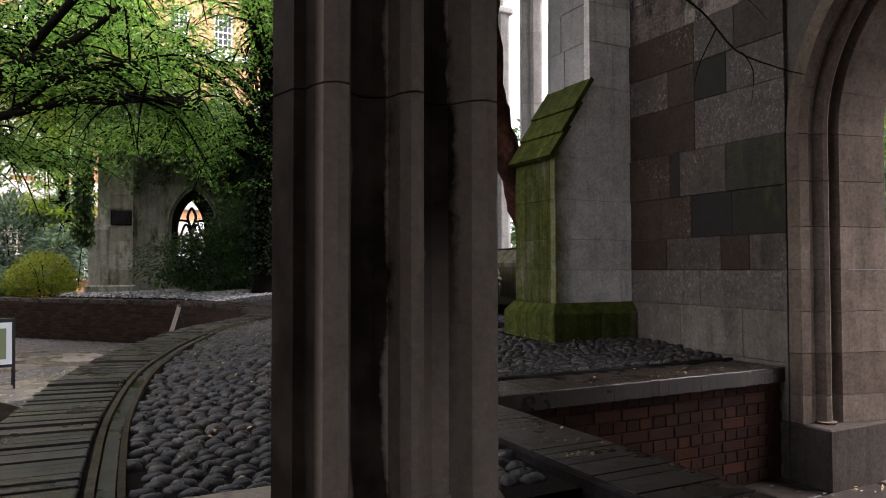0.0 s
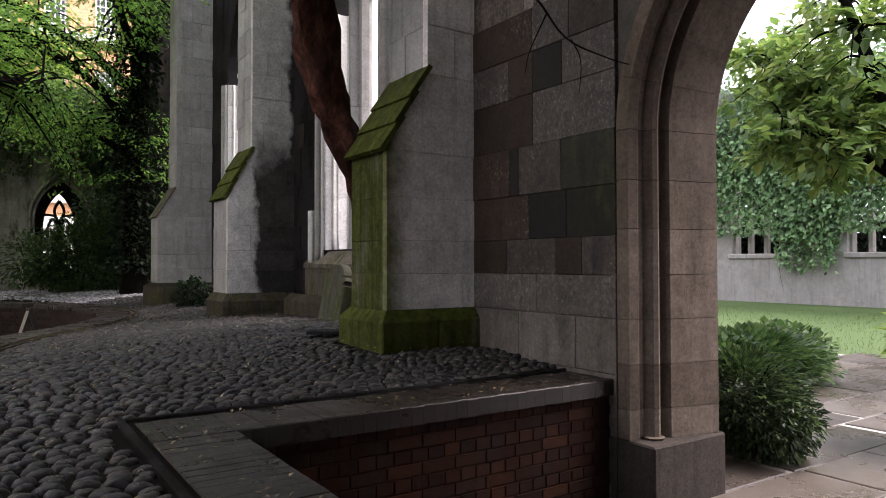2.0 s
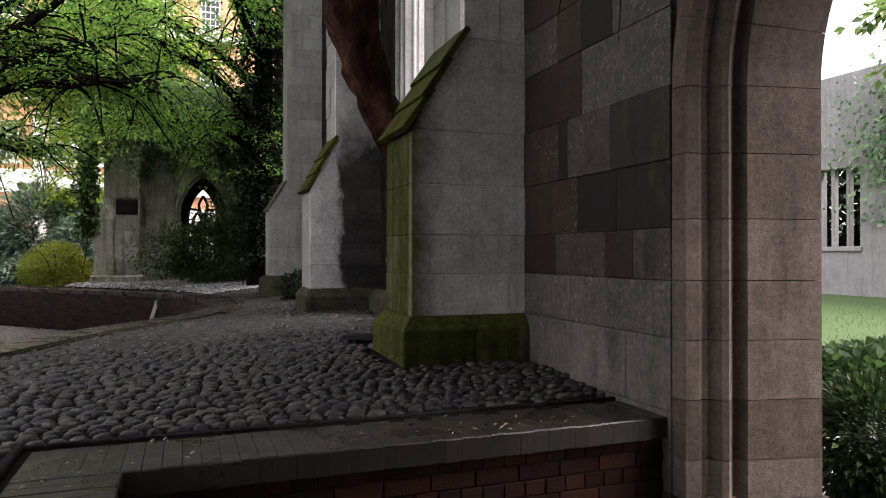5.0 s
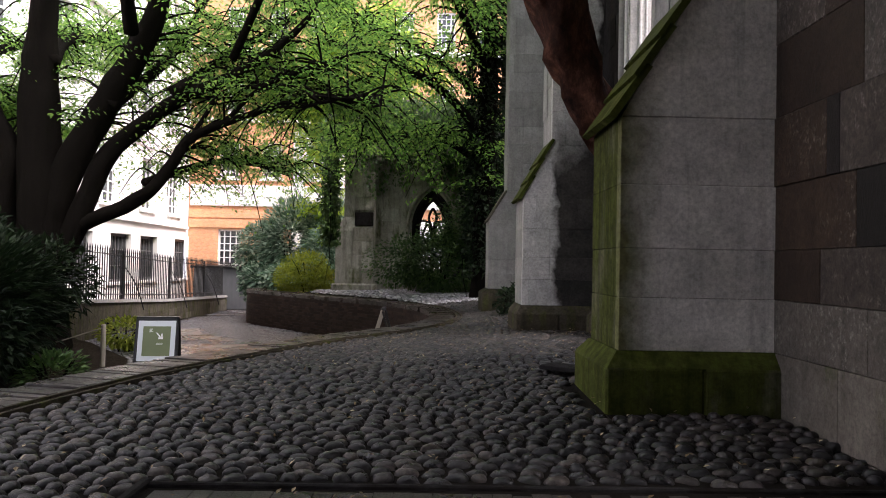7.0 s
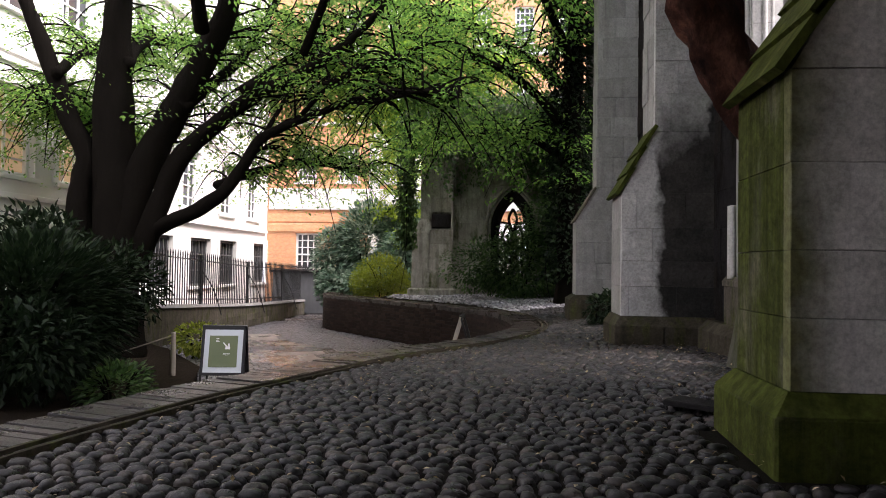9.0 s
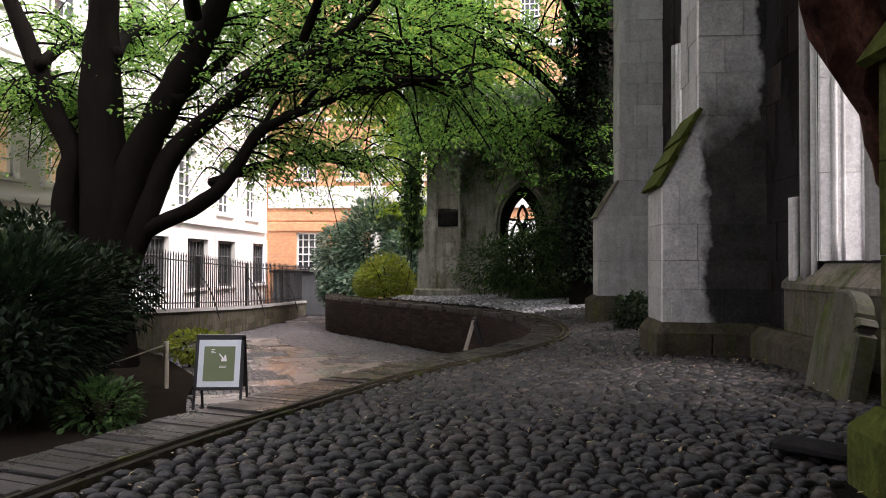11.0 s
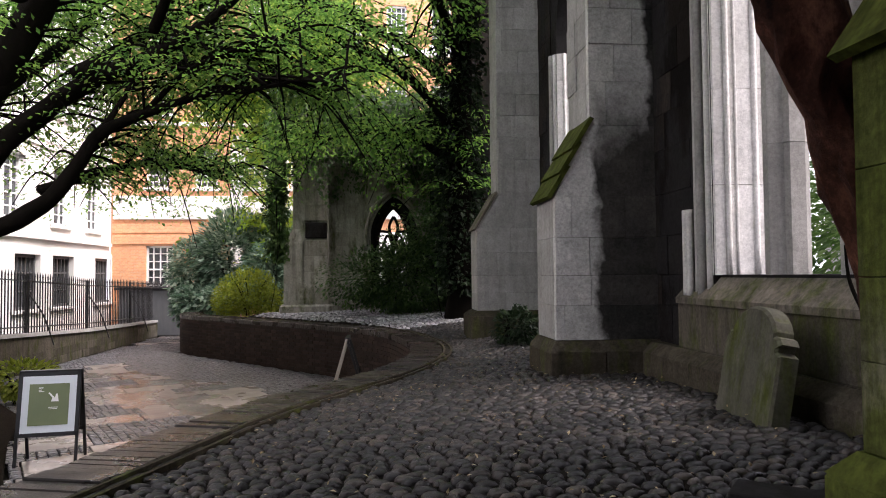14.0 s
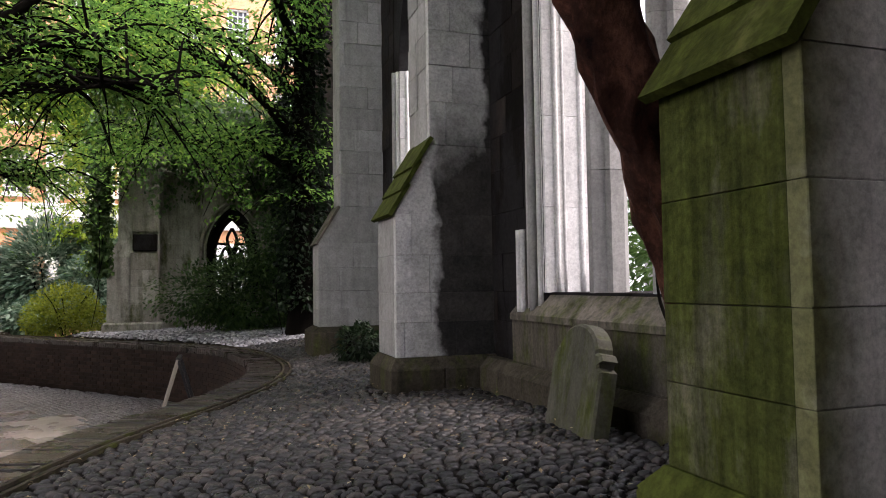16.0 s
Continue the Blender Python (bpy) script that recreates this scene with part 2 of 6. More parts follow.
def slab_mat(name, a, b, wet):
    k = Nodes(name)
    c = k.ramp(k.rnd(), [(0, a), (1, b)])
    c = k.mix(k.ramp(k.noise(3, 6, 0.7), [(0.4, 0.0), (0.8, 0.5)]), c, tuple(v * 0.5 for v in a))
    k.finish(c, k.ramp(k.noise(1.1, 5), [(0.4, wet), (0.65, 0.45)]), k.noise(45, 6, 0.7), 0.25, 0.006, 0.6)


slab_mat("wet_slab", (0.12, 0.1, 0.086), (0.36, 0.31, 0.275), 0.12)
# slabs short of x 5.6 use a much darker tone than the garden's
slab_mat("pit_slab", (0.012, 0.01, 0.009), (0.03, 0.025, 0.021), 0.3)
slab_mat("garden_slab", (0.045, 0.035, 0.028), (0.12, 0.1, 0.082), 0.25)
k = Nodes("joint_pale")
k.finish(k.mix(k.noise(8, 5), (0.25, 0.23, 0.2), (0.42, 0.4, 0.36)), 0.85, k.noise(50, 5), 0.5, 0.006)
k = Nodes("render_white")
c = k.mix(k.noise(0.7, 5), (0.72, 0.7, 0.66), (0.82, 0.8, 0.77))
k.finish(c, 0.75, k.noise(50, 4), 0.1, 0.004)
k = Nodes("brick_orange")
bt = k.n.new("ShaderNodeTexBrick")
mp = k.n.new("ShaderNodeMapping")
mp.inputs["Rotation"].default_value = (radians(90), 0, 0)
k.link(k.pos, mp.inputs[0])
k.link(mp.outputs[0], bt.inputs["Vector"])
bt.inputs["Scale"].default_value = 4.4
bt.inputs["Mortar Size"].default_value = 0.012
for i_, col in enumerate(((0.66, 0.3, 0.15), (0.76, 0.4, 0.2), (0.62, 0.46, 0.33))):
    bt.inputs[1 + i_].default_value = (*col, 1)
c = k.mix(k.ramp(k.noise(0.8, 5), [(0.4, 0.0), (0.8, 0.4)]), bt.outputs[0], (0.48, 0.21, 0.1))
k.finish(c, 0.8, bt.outputs[1], 0.2, 0.005)
k = Nodes("paint_white")
k.finish(k.mix(k.noise(9, 4), (0.74, 0.74, 0.72), (0.82, 0.82, 0.8)), 0.4)
k = Nodes("paint_grey")
k.finish(k.mix(k.noise(9, 4), (0.07, 0.07, 0.07), (0.11, 0.11, 0.11)), 0.5)
k = Nodes("black_paint")
k.finish(k.mix(k.noise(20, 4), (0.008, 0.008, 0.009), (0.02, 0.02, 0.021)), 0.35, k.noise(60, 4), 0.1, 0.002)
k = Nodes("window_dark")
k.finish((0.05, 0.055, 0.06), 0.08, None, spec=0.7)
k = Nodes("window_warm")
c = k.mix(k.noise(1.2, 3), (0.32, 0.21, 0.11), (0.5, 0.36, 0.2))
k.finish(c, 0.3)
k.link(c, k.b.inputs["Emission Color"])
k.b.inputs["Emission Strength"].default_value = 0.25
k = Nodes("poster_paper")
k.finish((0.62, 0.66, 0.68), 0.3)
k = Nodes("poster_green")
k.finish(k.mix(k.noise(5, 4), (0.12, 0.15, 0.075), (0.17, 0.2, 0.1)), 0.35)
k = Nodes("poster_white")
k.finish((0.8, 0.8, 0.78), 0.4)
k = Nodes("wood_back")
k.finish(k.mix(k.noise(4, 5, 0.6, (1, 1, 12)), (0.3, 0.26, 0.2), (0.42, 0.38, 0.32)), 0.5)
k = Nodes("rope")
k.finish((0.16, 0.14, 0.11), 0.9)
k = Nodes("pot_grey")
k.finish(k.mix(k.noise(8, 5, 0.6, (1, 1, 0.3)), (0.09, 0.095, 0.1), (0.16, 0.165, 0.17)), 0.6)
k = Nodes("bark_dark")
c = k.mix(k.noise(7, 6, 0.7, (1, 1, 0.25)), (0.0025, 0.002, 0.0018), (0.01, 0.0085, 0.0065))
k.finish(c, 0.85, k.noise(22, 7, 0.75, (1, 1, 0.35)), 0.8, 0.03, 0.03)
k = Nodes("bark_red")
c = k.ramp(k.noise(6, 7, 0.75, (1, 1, 0.5)), [(0.32, (0.012, 0.006, 0.005)), (0.5, (0.065, 0.025, 0.016)), (0.68, (0.2, 0.085, 0.052))])
k.finish(c, 0.8, k.noise(16, 8, 0.8), 1.0, 0.04, 0.12)


def leaf_mat(name, a, b, c3, glow=0.35, shine=0.3):
    k = Nodes(name)
    c = k.ramp(k.island(), [(0, a), (0.5, b), (1, c3)])
    c = k.mix(k.ramp(k.noise(0.8, 3), [(0.4, 0.0), (0.7, 0.5)]), c, a)
    k.finish(c, 0.48, None, spec=shine)
    tr = k.n.new("ShaderNodeBsdfTranslucent")
    k.link(k.mix(0.5, c, b, "ADD"), tr.inputs[0])
    mx = k.n.new("ShaderNodeMixShader")
    mx.inputs[0].default_value = glow
    k.link(k.b.outputs[0], mx.inputs[1])
    k.link(tr.outputs[0], mx.inputs[2])
    k.link(mx.outputs[0], k.n["Material Output"].inputs[0])


leaf_mat("leaf_tree", (0.03, 0.085, 0.018), (0.14, 0.28, 0.055), (0.37, 0.54, 0.11), 0.62)
leaf_mat("leaf_bright", (0.17, 0.27, 0.03), (0.3, 0.42, 0.05), (0.45, 0.54, 0.11), 0.6)
leaf_mat("leaf_dark", (0.005, 0.011, 0.005), (0.011, 0.021, 0.009), (0.026, 0.042, 0.018), 0.2, 0.1)
leaf_mat("leaf_bush", (0.009, 0.019, 0.007), (0.02, 0.038, 0.012), (0.07, 0.11, 0.03), 0.25, 0.3)
leaf_mat("leaf_mid", (0.02, 0.045, 0.013), (0.05, 0.1, 0.026), (0.12, 0.19, 0.055), 0.35, 0.3)
leaf_mat("leaf_ivy", (0.03, 0.065, 0.016), (0.065, 0.125, 0.032), (0.13, 0.2, 0.06), 0.35)
leaf_mat("leaf_grey", (0.05, 0.1, 0.06), (0.17, 0.27, 0.19), (0.5, 0.6, 0.48), 0.3)
leaf_mat("leaf_yellow", (0.12, 0.16, 0.015), (0.23, 0.28, 0.03), (0.36, 0.4, 0.07), 0.45)
leaf_mat("leaf_big", (0.05, 0.1, 0.025), (0.12, 0.2, 0.045), (0.27, 0.33, 0.08), 0.45, 0.5)
leaf_mat("leaf_vine", (0.035, 0.085, 0.035), (0.15, 0.27, 0.11), (0.3, 0.44, 0.22), 0.28, 0.5)
leaf_mat("grass_blade", (0.035, 0.07, 0.012), (0.06, 0.11, 0.018), (0.1, 0.16, 0.035), 0.3)
leaf_mat("leaf_litter", (0.1, 0.06, 0.03), (0.25, 0.18, 0.09), (0.5, 0.42, 0.25), 0.1)
k = Nodes("lawn")
k.finish(k.mix(k.noise(3, 6), (0.03, 0.06, 0.01), (0.06, 0.105, 0.02)), 0.9, k.noise(60, 5), 0.6, 0.02)

k = Nodes("pier_stained_shaded")   # pale pier with soot left in its two hollows, shade painted along its left edge
x_, y_, z_ = k.xyz()
wob = k.math("MULTIPLY", k.math("SUBTRACT", k.noise(5, 5, 0.65), 0.5), 0.06)
xx = k.math("ADD", x_, wob)
def strip(lo, hi):
    return k.math("MULTIPLY", k.band(xx, lo - 0.005, lo + 0.005), k.math("SUBTRACT", 1.0, k.band(xx, hi - 0.005, hi + 0.005)))
# strips are soot; the term below x 0.76 paints shade on the left edge
st = k.math("MAXIMUM", k.math("MAXIMUM", strip(0.85, 0.945), k.math("SUBTRACT", 1.0, k.band(x_, 0.755, 0.765))), k.math("MULTIPLY", strip(1.035, 1.12), k.band(z_, 1.1, 1.7)))
base = k.mottle(k.mix(k.noise(3, 6), (0.215, 0.182, 0.145), (0.31, 0.262, 0.21)), 0.25)
base = k.mix(k.math("MULTIPLY", st, k.ramp(k.noise(4, 5), [(0.3, 0.85), (0.6, 1.0)])), base, (0.016, 0.011, 0.008))
g_ = k.noise(70, 5, 0.7)
k.finish(base, 0.85, k.mix(0.5, g_, k.noise(15, 7)), 0.35, 0.01, 0.08)
stone("stone_grave", (0.056, 0.056, 0.042), (0.077, 0.0756, 0.0574), (0.105, 0.1015, 0.0805), moss=0.35)
k = Nodes("brick_wall_many")
c = k.ramp(k.island(), [(0, (0.014, 0.0085, 0.0062)), (0.5, (0.024, 0.0138, 0.01)), (1, (0.05, 0.03, 0.022))])
c = k.mix(k.ramp(k.noise(3, 6, 0.7), [(0.4, 0.0), (0.7, 0.6)]), c, (0.025, 0.018, 0.014))
k.finish(c, 0.6, k.noise(60, 6, 0.7), 0.4, 0.006, 0.12)

# ---- helpers for meshes ----
def mesh_object(name, verts, faces, material, parent=None, label="", smooth=False):
    me = bpy.data.meshes.new(name)
    me.from_pydata([tuple(v) for v in verts], [], [tuple(f) for f in faces])
    me.materials.append(MATS[material])
    if smooth:
        me.shade_smooth()
    me.update()
    ob = new(name, me)
    if parent:
        ob.parent = parent
    if label:
        tagged(ob, label)
    return ob


def part(name, bm, material, parent=None, label="", smooth=False):
    bmesh.ops.recalc_face_normals(bm, faces=bm.faces)
    me = bpy.data.meshes.new(name)
    bm.to_mesh(me)
    bm.free()
    me.materials.append(MATS[material])
    if smooth:
        me.shade_smooth()
    ob = new(name, me)
    if parent:
        ob.parent = parent
    if label:
        tagged(ob, label)
    return ob


def thing(name, label, category, group="", at=(0, 0, 0)):
    ob = new(name)
    ob.empty_display_size = 0.1
    return tagged(ob, label, category, group)


def structure(ob, label=""):
    return tagged(ob, label, kind="structure")


def add_box(bm, lo, hi, bevel=0.0, m=None):
    made = bmesh.ops.create_cube(bm, size=1)["verts"]
    for v in made:
        v.co = Vector([lo[i] if v.co[i] < 0 else hi[i] for i in range(3)])
    if bevel:
        es = list({e for v in made for e in v.link_edges})
        got = bmesh.ops.bevel(bm, geom=es, offset=bevel, segments=1, affect="EDGES")
        made = list({v for f in got["faces"] for v in f.verts} | {v for v in made if v.is_valid})
    if m:
        bmesh.ops.transform(bm, matrix=m, verts=made)


def box_part(name, lo, hi, material, parent=None, bevel=0.0, label="", m=None):
    bm = bmesh.new()
    add_box(bm, lo, hi, bevel, m)
    return part(name, bm, material, parent, label)


def prism(name, sections, material, parent=None, label="", closed=True):
    """Skin through cross sections of equal point count, capped at both ends."""
    n = len(sections[0])
    vs = [p for s in sections for p in s]
    fs = []
    for i in range(len(sections) - 1):
        for j in range(n if closed else n - 1):
            a, b = i * n + j, i * n + (j + 1) % n
            fs.append((a, b, b + n, a + n))
    fs += [tuple(range(n))[::-1], tuple(range((len(sections) - 1) * n, len(sections) * n))]
    bm = bmesh.new()
    bv = [bm.verts.new(v) for v in vs]
    for f in fs:
        bm.faces.new([bv[i] for i in f])
    return part(name, bm, material, parent, label)


def tube(pts, radii, sides=8, wob=0.0, freq=2.3):
    """Verts and faces of a tapered limb along pts, smoothed."""
    pts = [Vector(p) for p in pts]
    fine, rr = [], []
    for i in range(len(pts) - 1):
        p0, p1, p2, p3 = pts[max(i - 1, 0)], pts[i], pts[i + 1], pts[min(i + 2, len(pts) - 1)]
        for s in range(5):
            u = s / 5
            fine.append(0.5 * ((2 * p1) + (p2 - p0) * u + (2 * p0 - 5 * p1 + 4 * p2 - p3) * u * u + (3 * p1 - p0 - 3 * p2 + p3) * u ** 3))
            rr.append(radii[i] + (radii[i + 1] - radii[i]) * u)
    fine.append(pts[-1])
    rr.append(radii[-1])
    vs, fs = [], []
    for i, p in enumerate(fine):
        d = (fine[min(i + 1, len(fine) - 1)] - fine[max(i - 1, 0)]).normalized()
        a = d.cross(Vector((0.3, 1, 0.2))).normalized()
        b = d.cross(a)
        for j in range(sides):
            t = 2 * math.pi * j / sides
            w = 1 + wob * noise.noise(p * freq + Vector((math.cos(t), math.sin(t), 0)) * 1.5)
            vs.append(p + (a * math.cos(t) + b * math.sin(t)) * rr[i] * w)
    for i in range(len(fine) - 1):
        for j in range(sides):
            a, b = i * sides + j, i * sides + (j + 1) % sides
            fs.append((a, b, b + sides, a + sides))
    fs += [tuple(range(sides))[::-1], tuple(range((len(fine) - 1) * sides, len(fine) * sides))]
    return vs, fs, fine


def join_tubes(name, tubes, material, parent, label=""):
    vs, fs = [], []
    for v, f, _ in tubes:
        o = len(vs)
        vs += v
        fs += [tuple(i + o for i in q) for q in f]
    return mesh_object(name, vs, fs, material, parent, label, smooth=True)


def leaves(name, centres, dirs, size, material, parent, label="", seed=1, flat=0.5, ratio=0.5):
    """One mesh of many small folded leaves. centres, dirs: arrays n x 3."""
    g = np.random.default_rng(seed)
    c = np.asarray(centres, float)
    n = len(c)
    d = np.asarray(dirs, float) + g.normal(0, 0.5, (n, 3))
    d /= np.linalg.norm(d, axis=1)[:, None] + 1e-9
    up = np.zeros((n, 3))
    up[:, 2] = 1
    up += g.normal(0, 1 - flat, (n, 3))
    side = np.cross(d, up)
    side /= np.linalg.norm(side, axis=1)[:, None] + 1e-9
    nor = np.cross(side, d)
    s = size * g.uniform(0.65, 1.3, (n, 1))
    tip = c + d * s
    mid = c + d * s * 0.45
    fold = nor * s * 0.12
    a = mid + side * s * ratio * 0.5 + fold
    b = mid - side * s * ratio * 0.5 + fold
    v = np.stack([c, a, tip, b], 1).reshape(-1, 3)
    i = np.arange(n)[:, None] * 4
    f = np.concatenate([i, i + 1, i + 2, i + 3], 1)
    me = bpy.data.meshes.new(name)
    me.from_pydata(v.tolist(), [], f.tolist())
    me.materials.append(MATS[material])
    ob = new(name, me)
    if parent:
        ob.parent = parent
    if label:
        tagged(ob, label)
    return ob


def ellipsoid_points(n, centre, radii, seed, shell=0.55, lumps=5):
    """Points spread in the outer part of a lumpy ellipsoid, with outward directions."""
    g = np.random.default_rng(seed)
    d = g.normal(0, 1, (n, 3))
    d /= np.linalg.norm(d, axis=1)[:, None]
    lump = np.zeros(n)
    for _ in range(lumps):
        q = g.normal(0, 1, 3)
        q /= np.linalg.norm(q)
        lump += 0.28 * np.clip(d @ q - 0.45, 0, 1)
    r = (shell + (1 - shell) * g.uniform(0, 1, n) ** 0.6) * (0.82 + lump)
    p = np.asarray(centre) + d * r[:, None] * np.asarray(radii)
    return p, d


def ashlar(parent, O, U, N, length, zs, material, rng, wmin=0.4, wmax=0.8, depth=0.07, keep=None, name="stone_block", proud=0.0):
    """Squared blocks, each its own piece, in courses zs along U from O, facing N."""
    O, U, N = Vector(O), Vector(U), Vector(N)
    for z0, z1 in zip(zs[:-1], zs[1:]):
        u = 0.0
        u += -rng.uniform(0, wmax * 0.5)
        while u < length:
            w = rng.uniform(wmin, wmax)
            if length - (u + w) < wmin * 0.6:
                w = length - u
            a0, a1 = max(u, 0), min(u + w, length)
            u += w
            if a1 - a0 < 0.05:
                continue
            if keep and not keep(a0, a1, z0, z1):
                continue
            out = proud + rng.uniform(-0.005, 0.006)
            g, ch = rng.uniform(0.001, 0.0018), rng.uniform(0.002, 0.0045)
            pts = []
            for n_, i_ in ((-depth, 0), (out - ch, 0), (out, ch)):
                for uu, zz in ((a0 + g + i_, z0 + g + i_), (a1 - g - i_, z0 + g + i_), (a1 - g - i_, z1 - g - i_), (a0 + g + i_, z1 - g - i_)):
                    p = O + U * uu + N * n_
                    pts.append((p.x, p.y, zz))
            fs = [(8, 9, 10, 11)]
            for r in (0, 4):
                for j in range(4):
                    fs.append((r + j, r + (j + 1) % 4, r + 4 + (j + 1) % 4, r + 4 + j))
            flip = U.cross(Vector((0, 0, 1))).dot(N) < 0
            mesh_object(name, pts, [f[::-1] for f in fs] if flip else fs, material, parent)


RNG = random.Random(7)
COURSES = [0.0, 0.42, 0.84, 1.22, 1.515, 1.79, 2.145, 2.53, 2.94, 3.27, 3.62, 3.98, 4.32, 4.66, 5.0, 5.35, 5.7, 6.05, 6.4, 6.75, 7.1]

# ---- ground levels ----
CURVE = [(0.26, 2.75), (0.29, 3.5), (0.36, 4.45), (0.56, 5.75), (0.9, 7.0), (1.27, 8.3), (1.57, 9.3), (1.97, 10.2), (2.45, 11.1), (2.95, 12.2),
         (3.25, 13.2), (3.38, 14.3), (3.3, 15.6), (3.0, 17.1), (2.2, 18.6), (0.65, 20.5), (-1.05, 22.5), (-2.45, 24.2), (-2.75, 25.6)]


def smooth_curve(pts, step):
    ps = [Vector((*p, 0)) for p in pts]
    out = []
    for i in range(len(ps) - 1):
        p0, p1, p2, p3 = ps[max(i - 1, 0)], ps[i], ps[i + 1], ps[min(i + 2, len(ps) - 1)]
        for s in range(20):
            u = s / 20
            out.append(0.5 * ((2 * p1) + (p2 - p0) * u + (2 * p0 - 5 * p1 + 4 * p2 - p3) * u * u + (3 * p1 - p0 - 3 * p2 + p3) * u ** 3))
    out.append(ps[-1])
    res, acc = [out[0]], 0.0
    for a, b in zip(out[:-1], out[1:]):
        L = (b - a).length
        while acc + L >= step:
            r = (step - acc) / L
            a = a.lerp(b, r)
            res.append(a.copy())
            L = (b - a).length
            acc = 0.0
        acc += L
    return res


EDGE = smooth_curve(CURVE, 0.078)
EDGE_X = np.array([p.x for p in EDGE])
EDGE_Y = np.array([p.y for p in EDGE])


def edge_z(y):
    return float(np.interp(y, [2, 4.5, 7, 9, 11.5, 13, 16.5, 20, 30], [0.81, 0.83, 0.86, 0.81, 0.77, 0.77, 0.76, 0.76, 0.76]))


def ground_z(x, y):
    wall = np.interp(y, [2, 4.5, 5.5, 7.5, 10, 15, 30], [0.82, 0.83, 0.91, 0.98, 0.90, 0.88, 0.8])
    ex = np.interp(y, EDGE_Y, EDGE_X)
    s = min(max((x - ex) / (4.5 - ex), 0), 1)
    s = s * s * (3 - 2 * s)
    rise = 0.13 * min(max((y - 16.5) / 2.5, 0), 1) * min(max((x - ex) / 0.5, 0), 1)
    return edge_z(y) * (1 - s) + float(wall) * s + rise


def on_terrace(x, y, margin=0.0):
    """Whether a point lies on the cobbled terrace, clear of the coping, the pit and the walls."""
    if 1.78 - margin < x < 4.9 and y < 4.6 + margin:
        return False
    if y < 2.7 or x > 4.84 or y > 22.3:
        return False
    if y > 26:
        return False
    d2 = (EDGE_X - x) ** 2 + (EDGE_Y - y) ** 2
    i = int(d2.argmin())
    j = min(i + 1, len(EDGE) - 1)
    tx, ty = EDGE_X[j] - EDGE_X[j - 1], EDGE_Y[j] - EDGE_Y[j - 1]
    side = tx * (y - EDGE_Y[i]) - ty * (x - EDGE_X[i])
    return side < 0 and d2[i] > (0.16 + margin) ** 2


def court_z(y):
    return float(np.interp(y, [3, 11.5, 18, 40], [-0.05, -0.08, -0.3, -0.35]))

# ---- the wide ground ----
structure(box_part("ground", (-60, -60, -1.2), (80, 80, -0.5), "soil"), "dark earth under the whole place")

# ---- tower room in which the walk begins ----
structure(box_part("floor", (-3.2, -4.2, -0.2), (5.6, 2.3, 0.0), "garden_slab"), "worn stone floor of the tower")
# flat cover out of view, added to keep skylight off the pier
structure(box_part("ceiling", (-3.6, -4.6, 5.2), (5.6, 2.9, 5.6), "mortar"), "plain unseen cover over the tower room, added to keep it dark")
structure(box_part("wall_window", (-3.2, 2.2, -0.2), (1.27, 2.72, 0.91), "pier_stone"), "low wall under the open window")
structure(box_part("wall_jamb", (-3.2, 2.3, 0.91), (-0.7, 2.72, 5.2), "pier_stone"), "window jamb of the tower")
structure(box_part("wall_head", (-0.7, 2.3, 4.3), (4.83, 2.72, 5.2), "pier_stone"), "wall over the tower openings")

# clustered pier between the window and the wide opening
pier = thing("clustered_pier", "tall clustered stone pier with roll mouldings and soot stains", "pier")
PLAN = [(0.90, 2.50), (0.915, 2.40), (0.93, 2.39), (0.935, 2.345), (0.95, 2.315), (0.985, 2.295), (1.02, 2.30), (1.04, 2.33), (1.05, 2.37), (1.09, 2.40), (1.13, 2.405),
        (1.165, 2.38), (1.175, 2.33), (1.19, 2.30), (1.205, 2.292), (1.222, 2.30), (1.235, 2.33), (1.245, 2.375), (1.29, 2.40), (1.33, 2.385), (1.345, 2.345),
        (1.36, 2.315), (1.395, 2.295), (1.43, 2.305), (1.45, 2.34), (1.46, 2.40), (1.47, 2.50), (1.44, 2.58), (1.30, 2.66), (1.07, 2.66), (0.93, 2.58)]
PLAN = [(float(np.interp(x, [0.90, 0.935, 1.045, 1.17, 1.24, 1.335, 1.47], [0.697, 0.755, 0.84, 0.953, 1.025, 1.12, 1.25])), y - 0.13) for x, y in PLAN]
cuts = [0.97, 1.95, 2.28, 3.1, 4.3]
for z0, z1 in zip(cuts[:-1], cuts[1:]):
    prism("drum", [[(x, y, z) for x, y in PLAN] for z in (z0 + 0.002, z1 - 0.002)], "pier_stained_shaded", pier)
mx, my = 0.975, 2.32
for z0, z1, s0, s1 in ((0.91, 0.94, 1.12, 1.12), (0.94, 0.972, 1.1, 1.03)):
    prism("base_mould", [[(mx + (x - mx) * s, my + (y - my) * s, z) for x, y in PLAN] for s, z in ((s0, z0), (s1, z1))], "pier_stone", pier)

# ---- tower wall with its pointed archway ----
tower = structure(new("wall_tower"), "tall ashlar tower wall, patchy brown and black")
box_part("core", (4.87, 4.05, -0.2), (5.53, 6.4, 9.0), "mortar", tower)
box_part("core", (4.83, -4.6, -0.2), (5.53, 2.14, 9.0), "stone_brown", tower)
YC, R0, MID = 2.45, 1.6, 3.1
arc = []
th_end = math.acos((MID - YC) / R0)
for i in range(9):
    th = th_end * i / 8
    arc.append((YC + R0 * math.cos(th), 2.5 + R0 * math.sin(th)))
ring = arc + [(2 * MID - y, z) for y, z in arc[::-1][1:]]
bm = bmesh.new()
